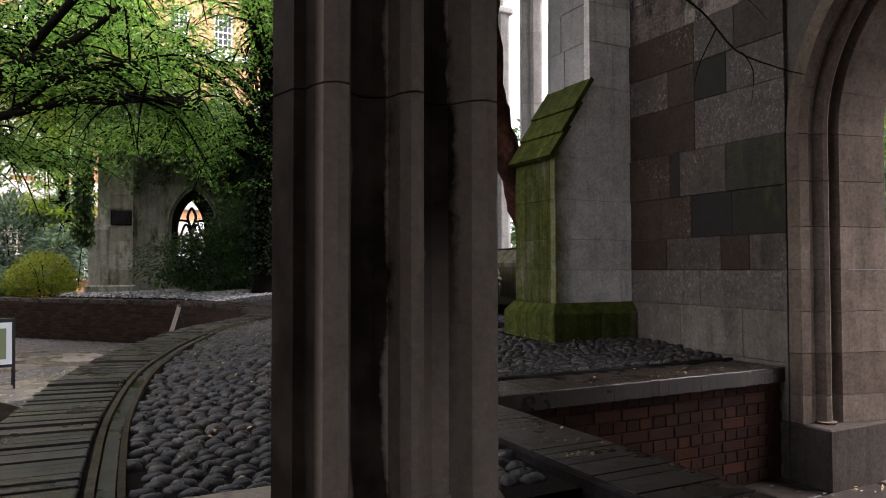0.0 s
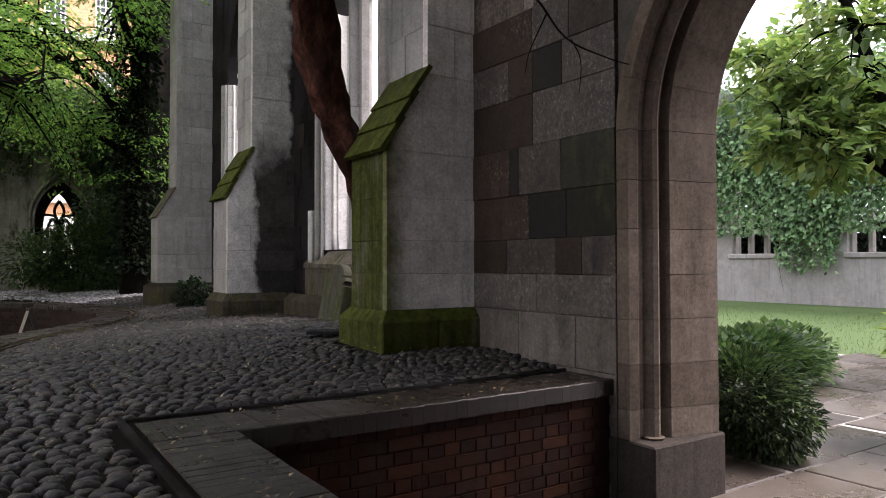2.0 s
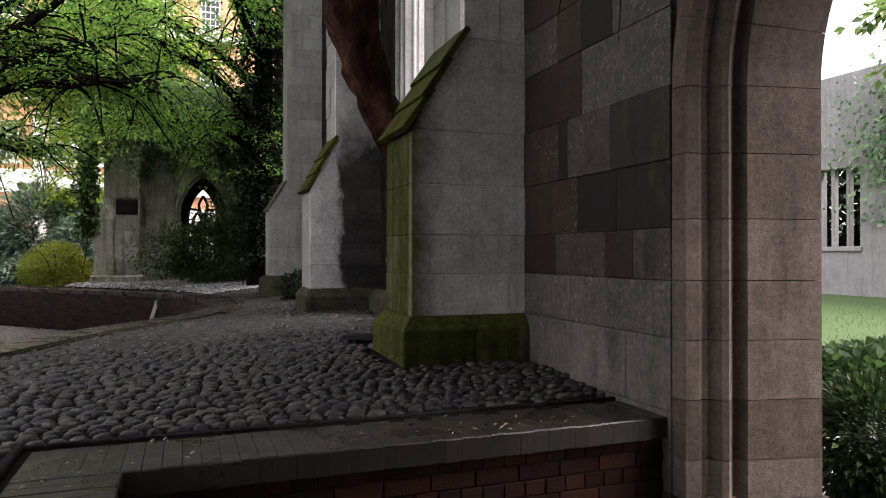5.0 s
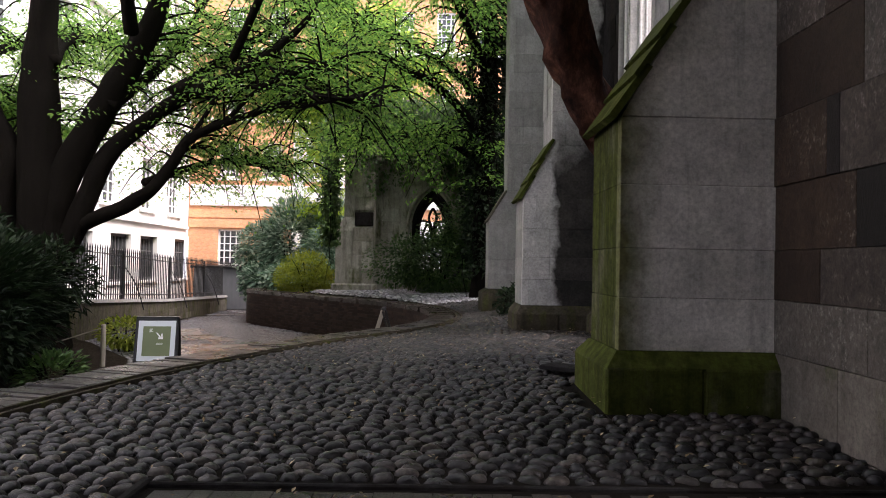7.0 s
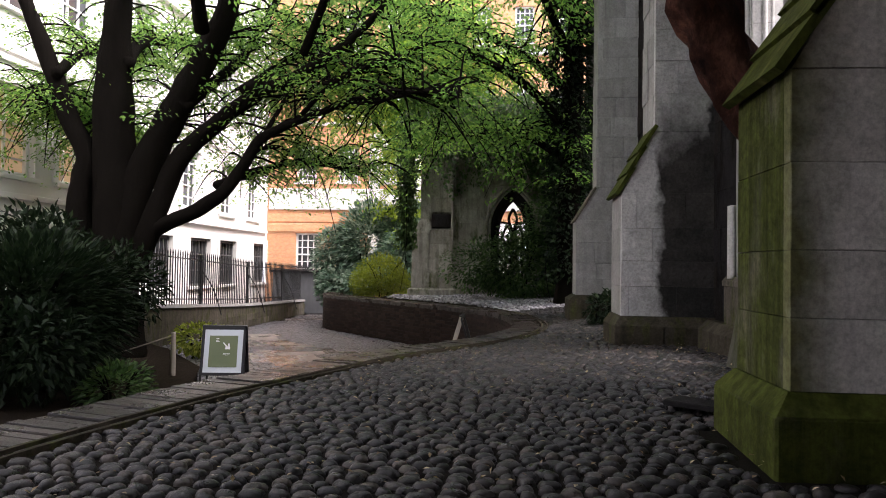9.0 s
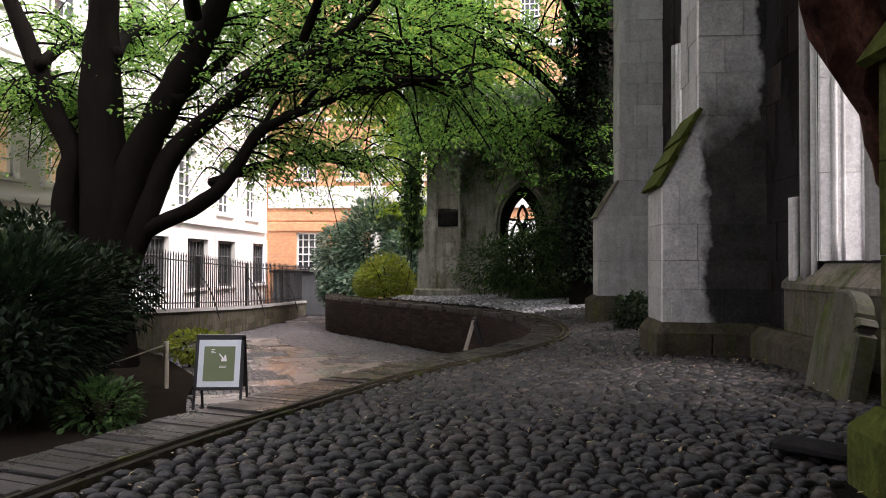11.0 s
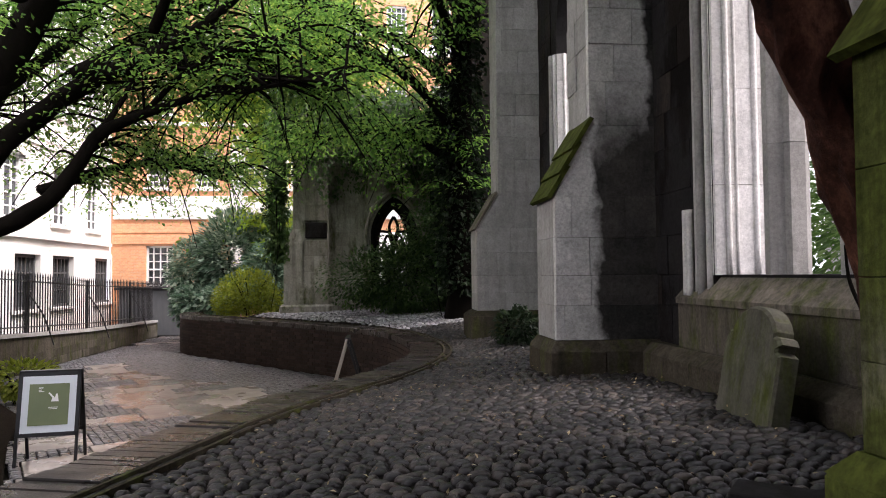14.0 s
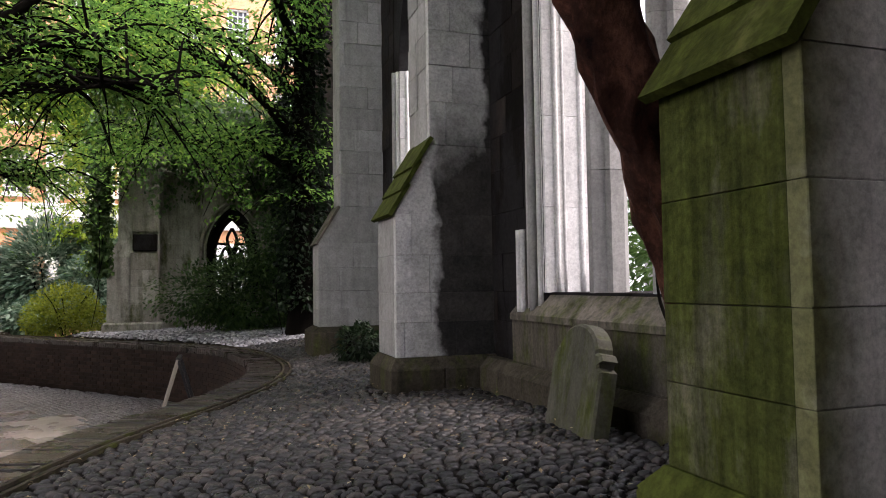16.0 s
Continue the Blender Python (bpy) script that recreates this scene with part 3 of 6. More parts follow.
for x in (4.87, 5.53):
    for (ya, za), (yb, zb) in zip(ring[:-1], ring[1:]):
        bm.faces.new([bm.verts.new(p) for p in ((x, ya, za), (x, yb, zb), (x, yb, 9.0), (x, ya, 9.0))])
for (ya, za), (yb, zb) in zip(ring[:-1], ring[1:]):
    bm.faces.new([bm.verts.new(p) for p in ((4.87, ya, za), (5.53, ya, za), (5.53, yb, zb), (4.87, yb, zb))])
bmesh.ops.remove_doubles(bm, verts=bm.verts, dist=0.001)
part("core", bm, "mortar", tower)
# moulded jambs and arch rings: depth x and offset o into the opening
MOULD = [(4.83, 0.0), (4.832, 0.1), (4.90, 0.118), (4.93, 0.1), (4.965, 0.105), (4.985, 0.135), (5.0, 0.165), (5.03, 0.18), (5.06, 0.165), (5.068, 0.14),
         (5.1, 0.135), (5.115, 0.17), (5.13, 0.2), (5.53, 0.285), (5.56, 0.2), (5.56, 0.0)]


def jamb_section(z, flip):
    return [(x, (4.05 - o) if not flip else 2 * MID - (4.05 - o), z) for x, o in MOULD]


def arch_section(th, flip):
    out = []
    for x, o in MOULD:
        r = R0 - o
        lim = math.acos((MID - YC) / r)
        a = th / th_end * lim
        y = YC + r * math.cos(a)
        out.append((x, y if not flip else 2 * MID - y, 2.5 + r * math.sin(a)))
    return out


for flip in (False, True):
    zs = [0.42, 0.62, 0.92, 1.22, 1.52, 1.83, 2.16, 2.5]
    for z0, z1 in zip(zs[:-1], zs[1:]):
        prism("jamb_stone", [jamb_section(z0 + 0.002, flip), jamb_section(z1 - 0.002, flip)], "stone_brown", tower)
    for i in range(5):
        a, b = th_end * i / 5, th_end * (i + 1) / 5
        prism("arch_stone", [arch_section(a + (b - a) * s, flip) for s in (0.005, 0.33, 0.66, 0.995)], "stone_brown", tower)
    ya, yb = (3.74, 4.058) if not flip else (2.142, 2.46)
    top = 0.42
    box_part("jamb_plinth", (4.822, ya, -0.1), (5.57, yb, top), "stone_base", tower, 0.012)
    yy = (4.05 - 0.15) if not flip else 2 * MID - (4.05 - 0.15)
    for z0, z1, r in ((0.41, 0.435, 0.075), (0.37, 0.41, 0.06), (0.33, 0.37, 0.045)):
        bm = bmesh.new()
        bmesh.ops.create_cone(bm, cap_ends=True, segments=10, radius1=r * 0.85, radius2=r, depth=z1 - z0, matrix=Matrix.Translation((5.01, yy, (z0 + z1) / 2)))
        part("base_roll", bm, "stone_brown", tower)
# taller base block of the south respond
box_part("respond_base", (4.72, 1.4, -0.1), (5.62, 2.33, 0.80), "stone_damp", tower, 0.02)
prism("respond_chamfer", [[(4.72, 1.4, 0.8), (5.62, 1.4, 0.8), (5.62, 2.33, 0.8), (4.72, 2.33, 0.8)], [(4.82, 1.4, 0.9), (5.54, 1.4, 0.9), (5.54, 2.29, 0.9), (4.82, 2.29, 0.9)]], "stone_damp", tower)
# the weathered face between arch and buttress, block by block: height from the coursing, joints along the wall, stone
FACE = [(0, (4.06, 4.6, 5.2, 5.72), "grey pale grey"), (1, (4.06, 4.75, 5.72), "pale grey"), (2, (4.06, 4.45, 5.09, 5.72), "pale pale pale"), (3, (4.06, 4.87, 5.72), "chipped chipped"),
        (4, (4.06, 4.38, 4.65, 5.24, 5.72), "grey umber grey umber"), (5, (4.06, 4.54, 4.96, 5.72), "green black umber"), (6, (4.06, 4.59, 5.08, 5.19, 5.72), "green grey black umber"),
        (7, (4.06, 4.91, 5.72), "spalled umber"), (8, (4.06, 4.58, 4.91, 5.21, 5.72), "spalled black umber grey"), (9, (4.06, 4.5, 4.91, 5.72), "grey spalled umber")]
for c_, ys_, kinds in FACE:
    for ya, yb, kind_ in zip(ys_[:-1], ys_[1:], kinds.split()):
        ashlar(tower, (4.83, ya, 0), (0, 1, 0), (-1, 0, 0), yb - ya, COURSES[c_:c_ + 2], "tower_" + kind_, random.Random(11 + c_), 9, 9)
ashlar(tower, (4.83, 4.06, 0), (0, 1, 0), (-1, 0, 0), 1.66, COURSES[10:], "stone_tower", random.Random(11), 0.34, 0.72)
ashlar(tower, (4.83, 2.2, 0), (0, 1, 0), (-1, 0, 0), 1.86, COURSES[12:], "stone_tower", random.Random(12), 0.34, 0.72)

# ---- nave wall with its three-light windows ----
nave = structure(new("wall_nave"), "high roofless nave wall of soot-stained limestone")


def nave_bay(y0, y1, w0, w1):
    """One bay of wall between buttresses y0 to y1 with a window from w0 to w1."""
    x0, x1 = 5.06, 5.75
    mid, half = (w0 + w1) / 2, (w1 - w0) / 2
    spring, sill = 5.0, 1.79
    bm = bmesh.new()
    add_box(bm, (x0, y0, -0.2), (x1, w0, 9.0))
    add_box(bm, (x0, w1, -0.2), (x1, y1, 9.0))
    add_box(bm, (x0 + 0.05, w0, -0.2), (x1, w1, sill))
    r = half * 2
    lim = math.acos(0.5)
    pts = [(w1 - r + r * math.cos(lim * i / 8), spring + r * math.sin(lim * i / 8)) for i in range(9)]
    pts = pts + [(2 * mid - y, z) for y, z in pts[::-1][1:]]
    for (ya, za), (yb, zb) in zip(pts[:-1], pts[1:]):
        fr = [bm.verts.new(p) for p in ((x0, ya, za), (x0, yb, zb), (x0, yb, 9.0), (x0, ya, 9.0))]
        bk = [bm.verts.new((x1, v.co.y, v.co.z)) for v in fr]
        bm.faces.new(fr), bm.faces.new(bk[::-1])
        for i in range(4):
            bm.faces.new((fr[i], bk[i], bk[(i + 1) % 4], fr[(i + 1) % 4]))
    part("core", bm, "stone_dark", nave)
    # base courses, splayed sill and plinth
    prism("sill", [[(4.955, y, 1.55), (4.955, y, 1.60), (5.13, y, 1.79), (5.13, y, 1.55)] for y in (y0 + 0.05, y1 - 0.72)], "stone_damp", nave)
    ashlar(nave, (4.97, y0 + 0.05, 0), (0, 1, 0), (-1, 0, 0), y1 - 0.77 - y0, [0.7, 1.18, 1.548], "stone_damp", random.Random(int(y0 * 9)), 0.6, 1.1, 0.1)
    prism("plinth", [[(4.86, y, 0.6), (4.86, y, 1.08), (4.96, y, 1.17), (5.06, y, 1.17), (5.06, y, 0.6)] for y in (y0 + 0.03, y1 - 0.02)], "stone_plinth", nave)
    ashlar(nave, (5.045, w1 + 0.26, 0), (0, 1, 0), (-1, 0, 0), y1 - w1 - 0.26, COURSES[3:], "stone_dark", random.Random(int(y0 * 7)), 0.3, 0.6)
    ashlar(nave, (5.045, y0, 0), (0, 1, 0), (-1, 0, 0), w0 - 0.26 - y0, COURSES[3:], "stone_dark", random.Random(int(y0 * 5)), 0.3, 0.6)
    # jamb shafts, pale reveals, mullions with moulded edges
    for s, w in ((1, w1), (-1, w0)):
        for off, rad, x in ((0.20, 0.03, 5.03), (0.12, 0.04, 5.02), (0.045, 0.028, 5.05)):
            v, f, c = tube([(x, w + s * off, 1.62), (x, w + s * off, 3.2), (x, w + s * off, 5.0)], [rad] * 3, 8)
            mesh_object("jamb_shaft", v, f, "stone_pale" if off > 0.1 else "stone_white", nave, smooth=True)
        zs = [1.785, 2.5, 3.27, 4.0, 4.6, 5.0]
        for z0, z1 in zip(zs[:-1], zs[1:]):
            # clean limestone, with the daylight on the reveals added to its white
            prism("reveal_stone", [[(5.045, w + s * 0.05, z), (5.07, w - s * 0.02, z), (5.14, w - s * 0.035, z), (5.6, w - s * 0.05, z), (5.76, w - s * 0.02, z), (5.76, w + s * 0.05, z)] for z in (z0 + 0.002, z1 - 0.002)], "stone_white", nave)
        for x, rad in ((5.17, 0.022), (5.24, 0.013), (5.4, 0.026), (5.47, 0.013)):
            v, f, c = tube([(x, w - s * 0.04, 1.79), (x, w - s * 0.04, 3.4), (x, w - s * 0.04, 5.0)], [rad] * 3, 8)
            mesh_object("jamb_roll", v, f, "stone_white", nave, smooth=True)
    lw = (w1 - w0 - 0.4) / 3
    for i in (1, 2):
        m = w0 + lw * i + 0.2 * (i - 0.5)
        prof = [(-0.03, 5.10), (0.03, 5.10), (0.05, 5.15), (0.06, 5.2), (0.1, 5.22), (0.1, 5.33), (0.04, 5.40), (-0.04, 5.40), (-0.1, 5.33), (-0.1, 5.22), (-0.06, 5.2), (-0.05, 5.15)]
        zs = [1.785, 2.7, 3.6, 4.5, 5.0]
        for z0, z1 in zip(zs[:-1], zs[1:]):
            # greyer than the reveals: the mullions' side shade is put into their colour
            prism("mullion_stone", [[(x, m + o, z) for o, x in prof] for z in (z0 + 0.002, z1 - 0.002)], "stone_pale", nave)
        box_part("mullion_cap", (5.08, m - 0.12, 5.0), (5.42, m + 0.12, 5.1), "stone_white", nave, 0.02)
        # tracery bars rise from the mullions and meet in the arch head
        for sgn in (1, -1):
            v, f, c = tube([(5.25, m, 5.05), (5.25, m + sgn * 0.12, 5.5), (5.25, m + sgn * 0.36, 5.85)], [0.08, 0.07, 0.06], 6)
            mesh_object("tracery_bar", v, f, "stone_white", nave, smooth=True)


nave_bay(6.25, 10.6, 7.28, 9.4)
nave_bay(11.15, 14.9, 11.9, 13.9)
nave_bay(15.5, 19.4, 16.3, 18.4)
box_part("core", (5.06, 19.4, -0.2), (5.75, 23.1, 9.0), "stone_dark", nave)
# broken shaft left standing beside the window
shaft = thing("broken_shaft", "short broken pale stone shaft against the sooty wall", "shaft")
for off in (-0.035, 0.035):
    v, f, c = tube([(4.99, 9.70 + off, 1.62), (4.99, 9.70 + off, 2.0), (4.99, 9.70 + off, 2.33)], [0.03] * 3, 8)
    mesh_object("roll", v, f, "stone_white", shaft, smooth=True)

# ---- buttresses ----
def buttress(label, xl, xu, xw, y0, y1, zg, mats, slabs, rng, zt=3.2, wide=(0.45, 0.9), zp=1.165, f=0.12, ch=0.075):
    b = thing("buttress", label, "buttress", "nave buttresses")
    front, end, plinth, top = mats
    box_part("core", (xl + 0.03, y0 + 0.03, zg - 0.3), (xw, y1 - 0.03, 2.53), "mortar", b)
    box_part("core", (xu + 0.03, y0 + 0.03, 2.53), (xw, y1 - 0.03, 8.6), "mortar", b)
    # plinth: block and weathered chamfer
    for nm, lo, hi in (("plinth_stone", (xl - f, y0 - f, zg - 0.3), (xl + 0.45, y1 + f, zp)), ("plinth_stone", (xl + 0.454, y0 - f, zg - 0.3), (xw, y1 + f, zp))):
        box_part(nm, lo, hi, plinth, b, 0.012)
    prism("plinth_chamfer", [[(xl - f + 0.004, y0 - f + 0.004, zp), (xw, y0 - f + 0.004, zp), (xw, y1 + f - 0.004, zp), (xl - f + 0.004, y1 + f - 0.004, zp)], [(xl - 0.01, y0 - 0.01, zp + ch), (xw, y0 - 0.01, zp + ch), (xw, y1 + 0.01, zp + ch), (xl - 0.01, y1 + 0.01, zp + ch)]], top if slabs and plinth == "stone_mossy" else plinth, b)
    low = [zp + ch, 1.515, 1.79, 2.145, 2.53]
    ashlar(b, (xl, y0, 0), (1, 0, 0), (0, -1, 0), xw - xl, low, front, rng, *wide)
    ashlar(b, (xl, y0 + 0.07, 0), (0, 1, 0), (-1, 0, 0), y1 - y0 - 0.07, low, end, rng, 0.9, 1.3)
    # sloping stage: a wedge of stone under the set-off
    prism("set_off_core", [[(xl + 0.005, y, 2.53), (xw, y, 2.53), (xw, y, zt), (xu, y, zt)] for y in (y0 + 0.002, y1)], front, b)
    ups = [zt] + [z for z in COURSES if z > zt + 0.2] + [7.5, 7.9, 8.3]
    ashlar(b, (xu, y0, 0), (1, 0, 0), (0, -1, 0), xw - xu, ups, front, rng, 0.3, 0.6)
    ashlar(b, (xu, y0 + 0.07, 0), (0, 1, 0), (-1, 0, 0), y1 - y0 - 0.07, ups, end if not slabs else "stone_pale", rng, 0.3, 0.6)
    d = Vector((xu - xl, 0, zt - 2.53))
    L = d.length
    d.normalize()
    n = Vector((-d.z, 0, d.x))
    if slabs:
        for i in range(3):
            a = Vector((xl - 0.03, 0, 2.505)) + d * (L * 1.02 * i / 3) + n * 0.006
            bb = a + d * (L / 3 + 0.1)
            sec = [a + n * 0.042, a - n * 0.0, bb - n * 0.03, bb + n * 0.012]
            prism("set_off_slab", [[(p.x, y, p.z) for p in sec] for y in (y0 - 0.02, y1 + 0.02)], top, b)
    else:
        sec = [Vector((xl - 0.02, 0, 2.5)) + n * 0.03, Vector((xl - 0.02, 0, 2.5)), Vector((xu, 0, zt - 0.02)), Vector((xu, 0, zt)) + n * 0.03]
        prism("set_off_slab", [[(p.x, y, p.z) for p in sec] for y in (y0 - 0.02, y1 + 0.02)], top, b)
    return b


buttress("stepped limestone buttress, green with algae, three mossy weathering slabs", 3.955, 4.345, 4.84, 5.69, 6.33, 0.9, ("stone_b1", "stone_mossy", "stone_mossy", "moss_slab"), True, random.Random(21), wide=(0.75, 1.4), zp=1.135, f=0.085, ch=0.085)
buttress("pale stepped buttress with a large soot stain and mossy slabs", 4.065, 4.41, 5.06, 10.46, 11.14, 0.88, ("stone_b2", "stone_pale", "stone_plinth", "moss_slab"), True, random.Random(22), zp=1.09, f=0.08, ch=0.1)
buttress("grey stepped limestone buttress beside a small shrub", 4.02, 4.36, 5.06, 14.88, 15.5, 0.86, ("stone_pale", "stone_pale", "stone_plinth", "stone_damp"), False, random.Random(23), 3.1)

# ---- far wall of the ruin with its small traceried window ----
far = structure(new("wall_far"), "far ruined wall with a small pointed window")
YF, YB = 22.5, 23.5
WC, WH, WS, WSP = 3.0, 0.65, 1.5, 2.82
bm = bmesh.new()
add_box(bm, (0.55, YF, -0.4), (WC - WH, YB, 6.6))
add_box(bm, (WC + WH, YF, -0.4), (5.06, YB, 6.2))
add_box(bm, (WC - WH, YF, -0.4), (WC + WH, YB, WS))
rr_, lim_ = WH * 2, math.acos(0.5)
hp = [(WC + WH - rr_ + rr_ * math.cos(lim_ * i / 8), WSP + rr_ * math.sin(lim_ * i / 8)) for i in range(9)]
hp = hp + [(2 * WC - x, z) for x, z in hp[::-1][1:]]
for (xa, za), (xb, zb) in zip(hp[:-1], hp[1:]):
    fr = [bm.verts.new(p) for p in ((xa, YF, za), (xb, YF, zb), (xb, YF, 6.4), (xa, YF, 6.4))]
    bk = [bm.verts.new((v.co.x, YB, v.co.z)) for v in fr]
    bm.faces.new(fr), bm.faces.new(bk[::-1])
    for i in range(4):
        bm.faces.new((fr[i], bk[i], bk[(i + 1) % 4], fr[(i + 1) % 4]))
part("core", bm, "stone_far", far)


def in_head(x, z):
    if z < WS or abs(x - WC) > WH + 0.12:
        return False
    if z < WSP:
        return True
    dx = abs(x - WC)
    return (dx + WH) ** 2 + (z - WSP) ** 2 < (rr_ + 0.12) ** 2


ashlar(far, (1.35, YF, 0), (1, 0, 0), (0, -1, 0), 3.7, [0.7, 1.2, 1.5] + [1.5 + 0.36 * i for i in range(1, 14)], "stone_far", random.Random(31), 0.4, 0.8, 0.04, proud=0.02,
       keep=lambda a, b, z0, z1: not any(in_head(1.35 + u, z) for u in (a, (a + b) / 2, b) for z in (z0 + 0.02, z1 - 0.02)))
for rad, y0_, t_ in ((0.10, YF - 0.09, 0.05), (0.0, YF - 0.02, 0.035)):
    path = [(WC + WH + rad, YF, WS if rad == 0 else WSP - 0.3)]
    path += [(WC + (x - WC) * (1 + rad / WH), y0_, WSP + (z - WSP) * (1 + rad / WH * 0.6)) for x, z in hp]
    path += [(WC - WH - rad, YF, WS if rad == 0 else WSP - 0.3)]
    path = [(p[0], y0_, p[2]) for p in path]
    v, f, c = tube(path, [t_] * len(path), 6)
    mesh_object("hood_mould", v, f, "stone_far", far, smooth=True)
outer_ = [(WC + WH, WS)] + hp + [(WC - WH, WS)]
KS, YI = 0.6, 22.98
squeeze = lambda x, z: (WC + (x - WC) * KS, WS + (z - WS) * 0.86)
bm = bmesh.new()
for (xa, za), (xb, zb) in zip(outer_[:-1], outer_[1:]):
    ia, ib = squeeze(xa, za), squeeze(xb, zb)
    fr = [bm.verts.new(p) for p in ((xa, YF + 0.03, za), (xb, YF + 0.03, zb), (ib[0], YI, ib[1]), (ia[0], YI, ia[1]))]
    bk = [bm.verts.new(p) for p in ((xa, YB, za), (xb, YB, zb), (ib[0], YI + 0.12, ib[1]), (ia[0], YI + 0.12, ia[1]))]
    bm.faces.new(fr), bm.faces.new(bk[::-1])
    for i in range(4):
        bm.faces.new((fr[i], bk[i], bk[(i + 1) % 4], fr[(i + 1) % 4]))
# reveal, rolls and tracery take a far darker stone than the wall
part("splayed_reveal", bm, "stone_dark", far)
for s_, k_ in ((0.25, 0.03), (0.6, 0.035)):
    path = [(WC + (x - WC) * (1 - 0.4 * s_), YF + 0.03 + (YI - YF - 0.03) * s_, WS + (z - WS) * (1 - 0.14 * s_)) for x, z in outer_]
    v, f, c = tube(path, [k_] * len(path), 6)
    mesh_object("reveal_roll", v, f, "stone_dark", far, smooth=True)
IW = WH * KS
for pts, rad in (([(WC, YI, WS), (WC, YI, 2.1), (WC, YI, 2.75)], 0.045), ([(WC, YI, 2.7), (WC + 0.1, YI, 2.95), (WC + IW, YI, 3.0)], 0.035),
                 ([(WC, YI, 2.7), (WC - 0.1, YI, 2.95), (WC - IW, YI, 3.0)], 0.035), ([(WC, YI, 2.75), (WC + 0.12, YI, 3.1), (WC, YI, 3.4)], 0.04), ([(WC, YI, 2.75), (WC - 0.12, YI, 3.1), (WC, YI, 3.4)], 0.04)):
    v, f, c = tube(pts, [rad] * len(pts), 6)
    mesh_object("tracery_bar", v, f, "stone_dark", far, smooth=True)
for xc in (WC - 0.16, WC + 0.16):
    v, f, c = tube([(xc - 0.16, YI, 2.5), (xc - 0.07, YI, 2.78), (xc, YI, 2.88), (xc + 0.07, YI, 2.78), (xc + 0.16, YI, 2.5)], [0.035] * 5, 6)
    mesh_object("tracery_bar", v, f, "stone_dark", far, smooth=True)
prism("string_course", [[(x, YF - 0.12, 4.72), (x, YF - 0.02, 4.82), (x, YF, 4.82), (x, YF, 4.64), (x, YF - 0.1, 4.66)] for x in (1.35, 5.05)], "stone_far", far)

fb = thing("corner_buttress", "old corner buttress with ivy and a dark block in place of a recess", "buttress")
prism("shaft", [[(0.2, 21.85, 0.6), (1.3, 21.85, 0.6), (1.3, 22.9, 0.6), (0.2, 22.9, 0.6)], [(0.2, 21.85, 2.6), (1.3, 21.85, 2.6), (1.3, 22.9, 2.6), (0.2, 22.9, 2.6)],
                [(0.42, 21.95, 3.0), (1.3, 21.95, 3.0), (1.3, 22.9, 3.0), (0.42, 22.9, 3.0)], [(0.42, 21.95, 5.4), (1.3, 21.95, 5.4), (1.3, 22.9, 5.4), (0.42, 22.9, 5.4)]], "stone_far", fb)
box_part("plinth", (0.1, 21.75, 0.4), (1.4, 23.0, 1.08), "stone_far", fb, 0.04)
# near-black block stands in for a dark recess in the face
box_part("plaque", (0.74, 21.81, 2.75), (1.28, 21.9, 3.15), "stone_dark", fb, 0.02)
ashlar(fb, (0.7, 21.84, 0), (1, 0, 0), (0, -1, 0), 0.6, [1.1, 1.5, 1.9, 2.3, 2.7], "stone_far", random.Random(33), 0.5, 0.7, 0.03, proud=0.02)
ashlar(fb, (0.72, 21.93, 0), (1, 0, 0), (0, -1, 0), 0.58, [3.2, 3.6, 4.0, 4.4, 4.8, 5.3], "stone_far", random.Random(34), 0.5, 0.7, 0.03, proud=0.02)

# ---- terrace, sunken court and their retaining walls ----
gx, gy = np.arange(-4.0, 5.1, 0.25), np.arange(2.6, 23.0, 0.25)
edge_left = [p + Vector((-(q - p).normalized().y, (q - p).normalized().x, 0)) * 0.2 for p, q in zip(EDGE[:-1], EDGE[1:])]
vs, fs, idx = [], [], {}
for i, x in enumerate(gx):
    for j, y in enumerate(gy):
        idx[i, j] = len(vs)
        vs.append((x, y, ground_z(x, y) - 0.027))
for i in range(len(gx) - 1):
    for j in range(len(gy) - 1):
        cx, cy = gx[i] + 0.125, gy[j] + 0.125
        if 2.0 < cx < 4.85 and cy < 4.4:
            continue
        inside = on_terrace(cx, cy, -0.2) or (1.75 < cx < 4.8 and 2.65 < cy < 4.7)
        if inside:
            fs.append((idx[i, j], idx[i + 1, j], idx[i + 1, j + 1], idx[i, j + 1]))
terrace = structure(mesh_object("terrace", vs, fs, "soil_joint"), "gritty joints between the cobbles of the terrace")
vs, fs = [], []
for j, y in enumerate(np.arange(2.0, 42.1, 1.0)):
    vs += [(-7.4, y, court_z(y) - 0.03), (5.0, y, court_z(y) - 0.03)]
    if j:
        fs.append((2 * j - 2, 2 * j - 1, 2 * j + 1, 2 * j))
structure(mesh_object("court_floor", vs, fs, "soil_joint"), "dark bedding of the sunken court")

court_wall = structure(new("court_wall"), "curved dark brick retaining wall round the sunken court")
left = lambda i: Vector((-(EDGE[min(i + 1, len(EDGE) - 1)] - EDGE[max(i - 1, 0)]).normalized().y, (EDGE[min(i + 1, len(EDGE) - 1)] - EDGE[max(i - 1, 0)]).normalized().x, 0))
WID = 0.42
secs = []
for i in range(0, len(EDGE), 3):
    p, n = EDGE[i], left(i)
    z = edge_z(p.y)
    a, b = p, p + n * (WID - 0.03)
    secs.append([(a.x, a.y, -0.6), (a.x, a.y, z - 0.07), (b.x, b.y, z - 0.07), (b.x, b.y, -0.6)])
prism("core", secs, "brick_dark", court_wall)

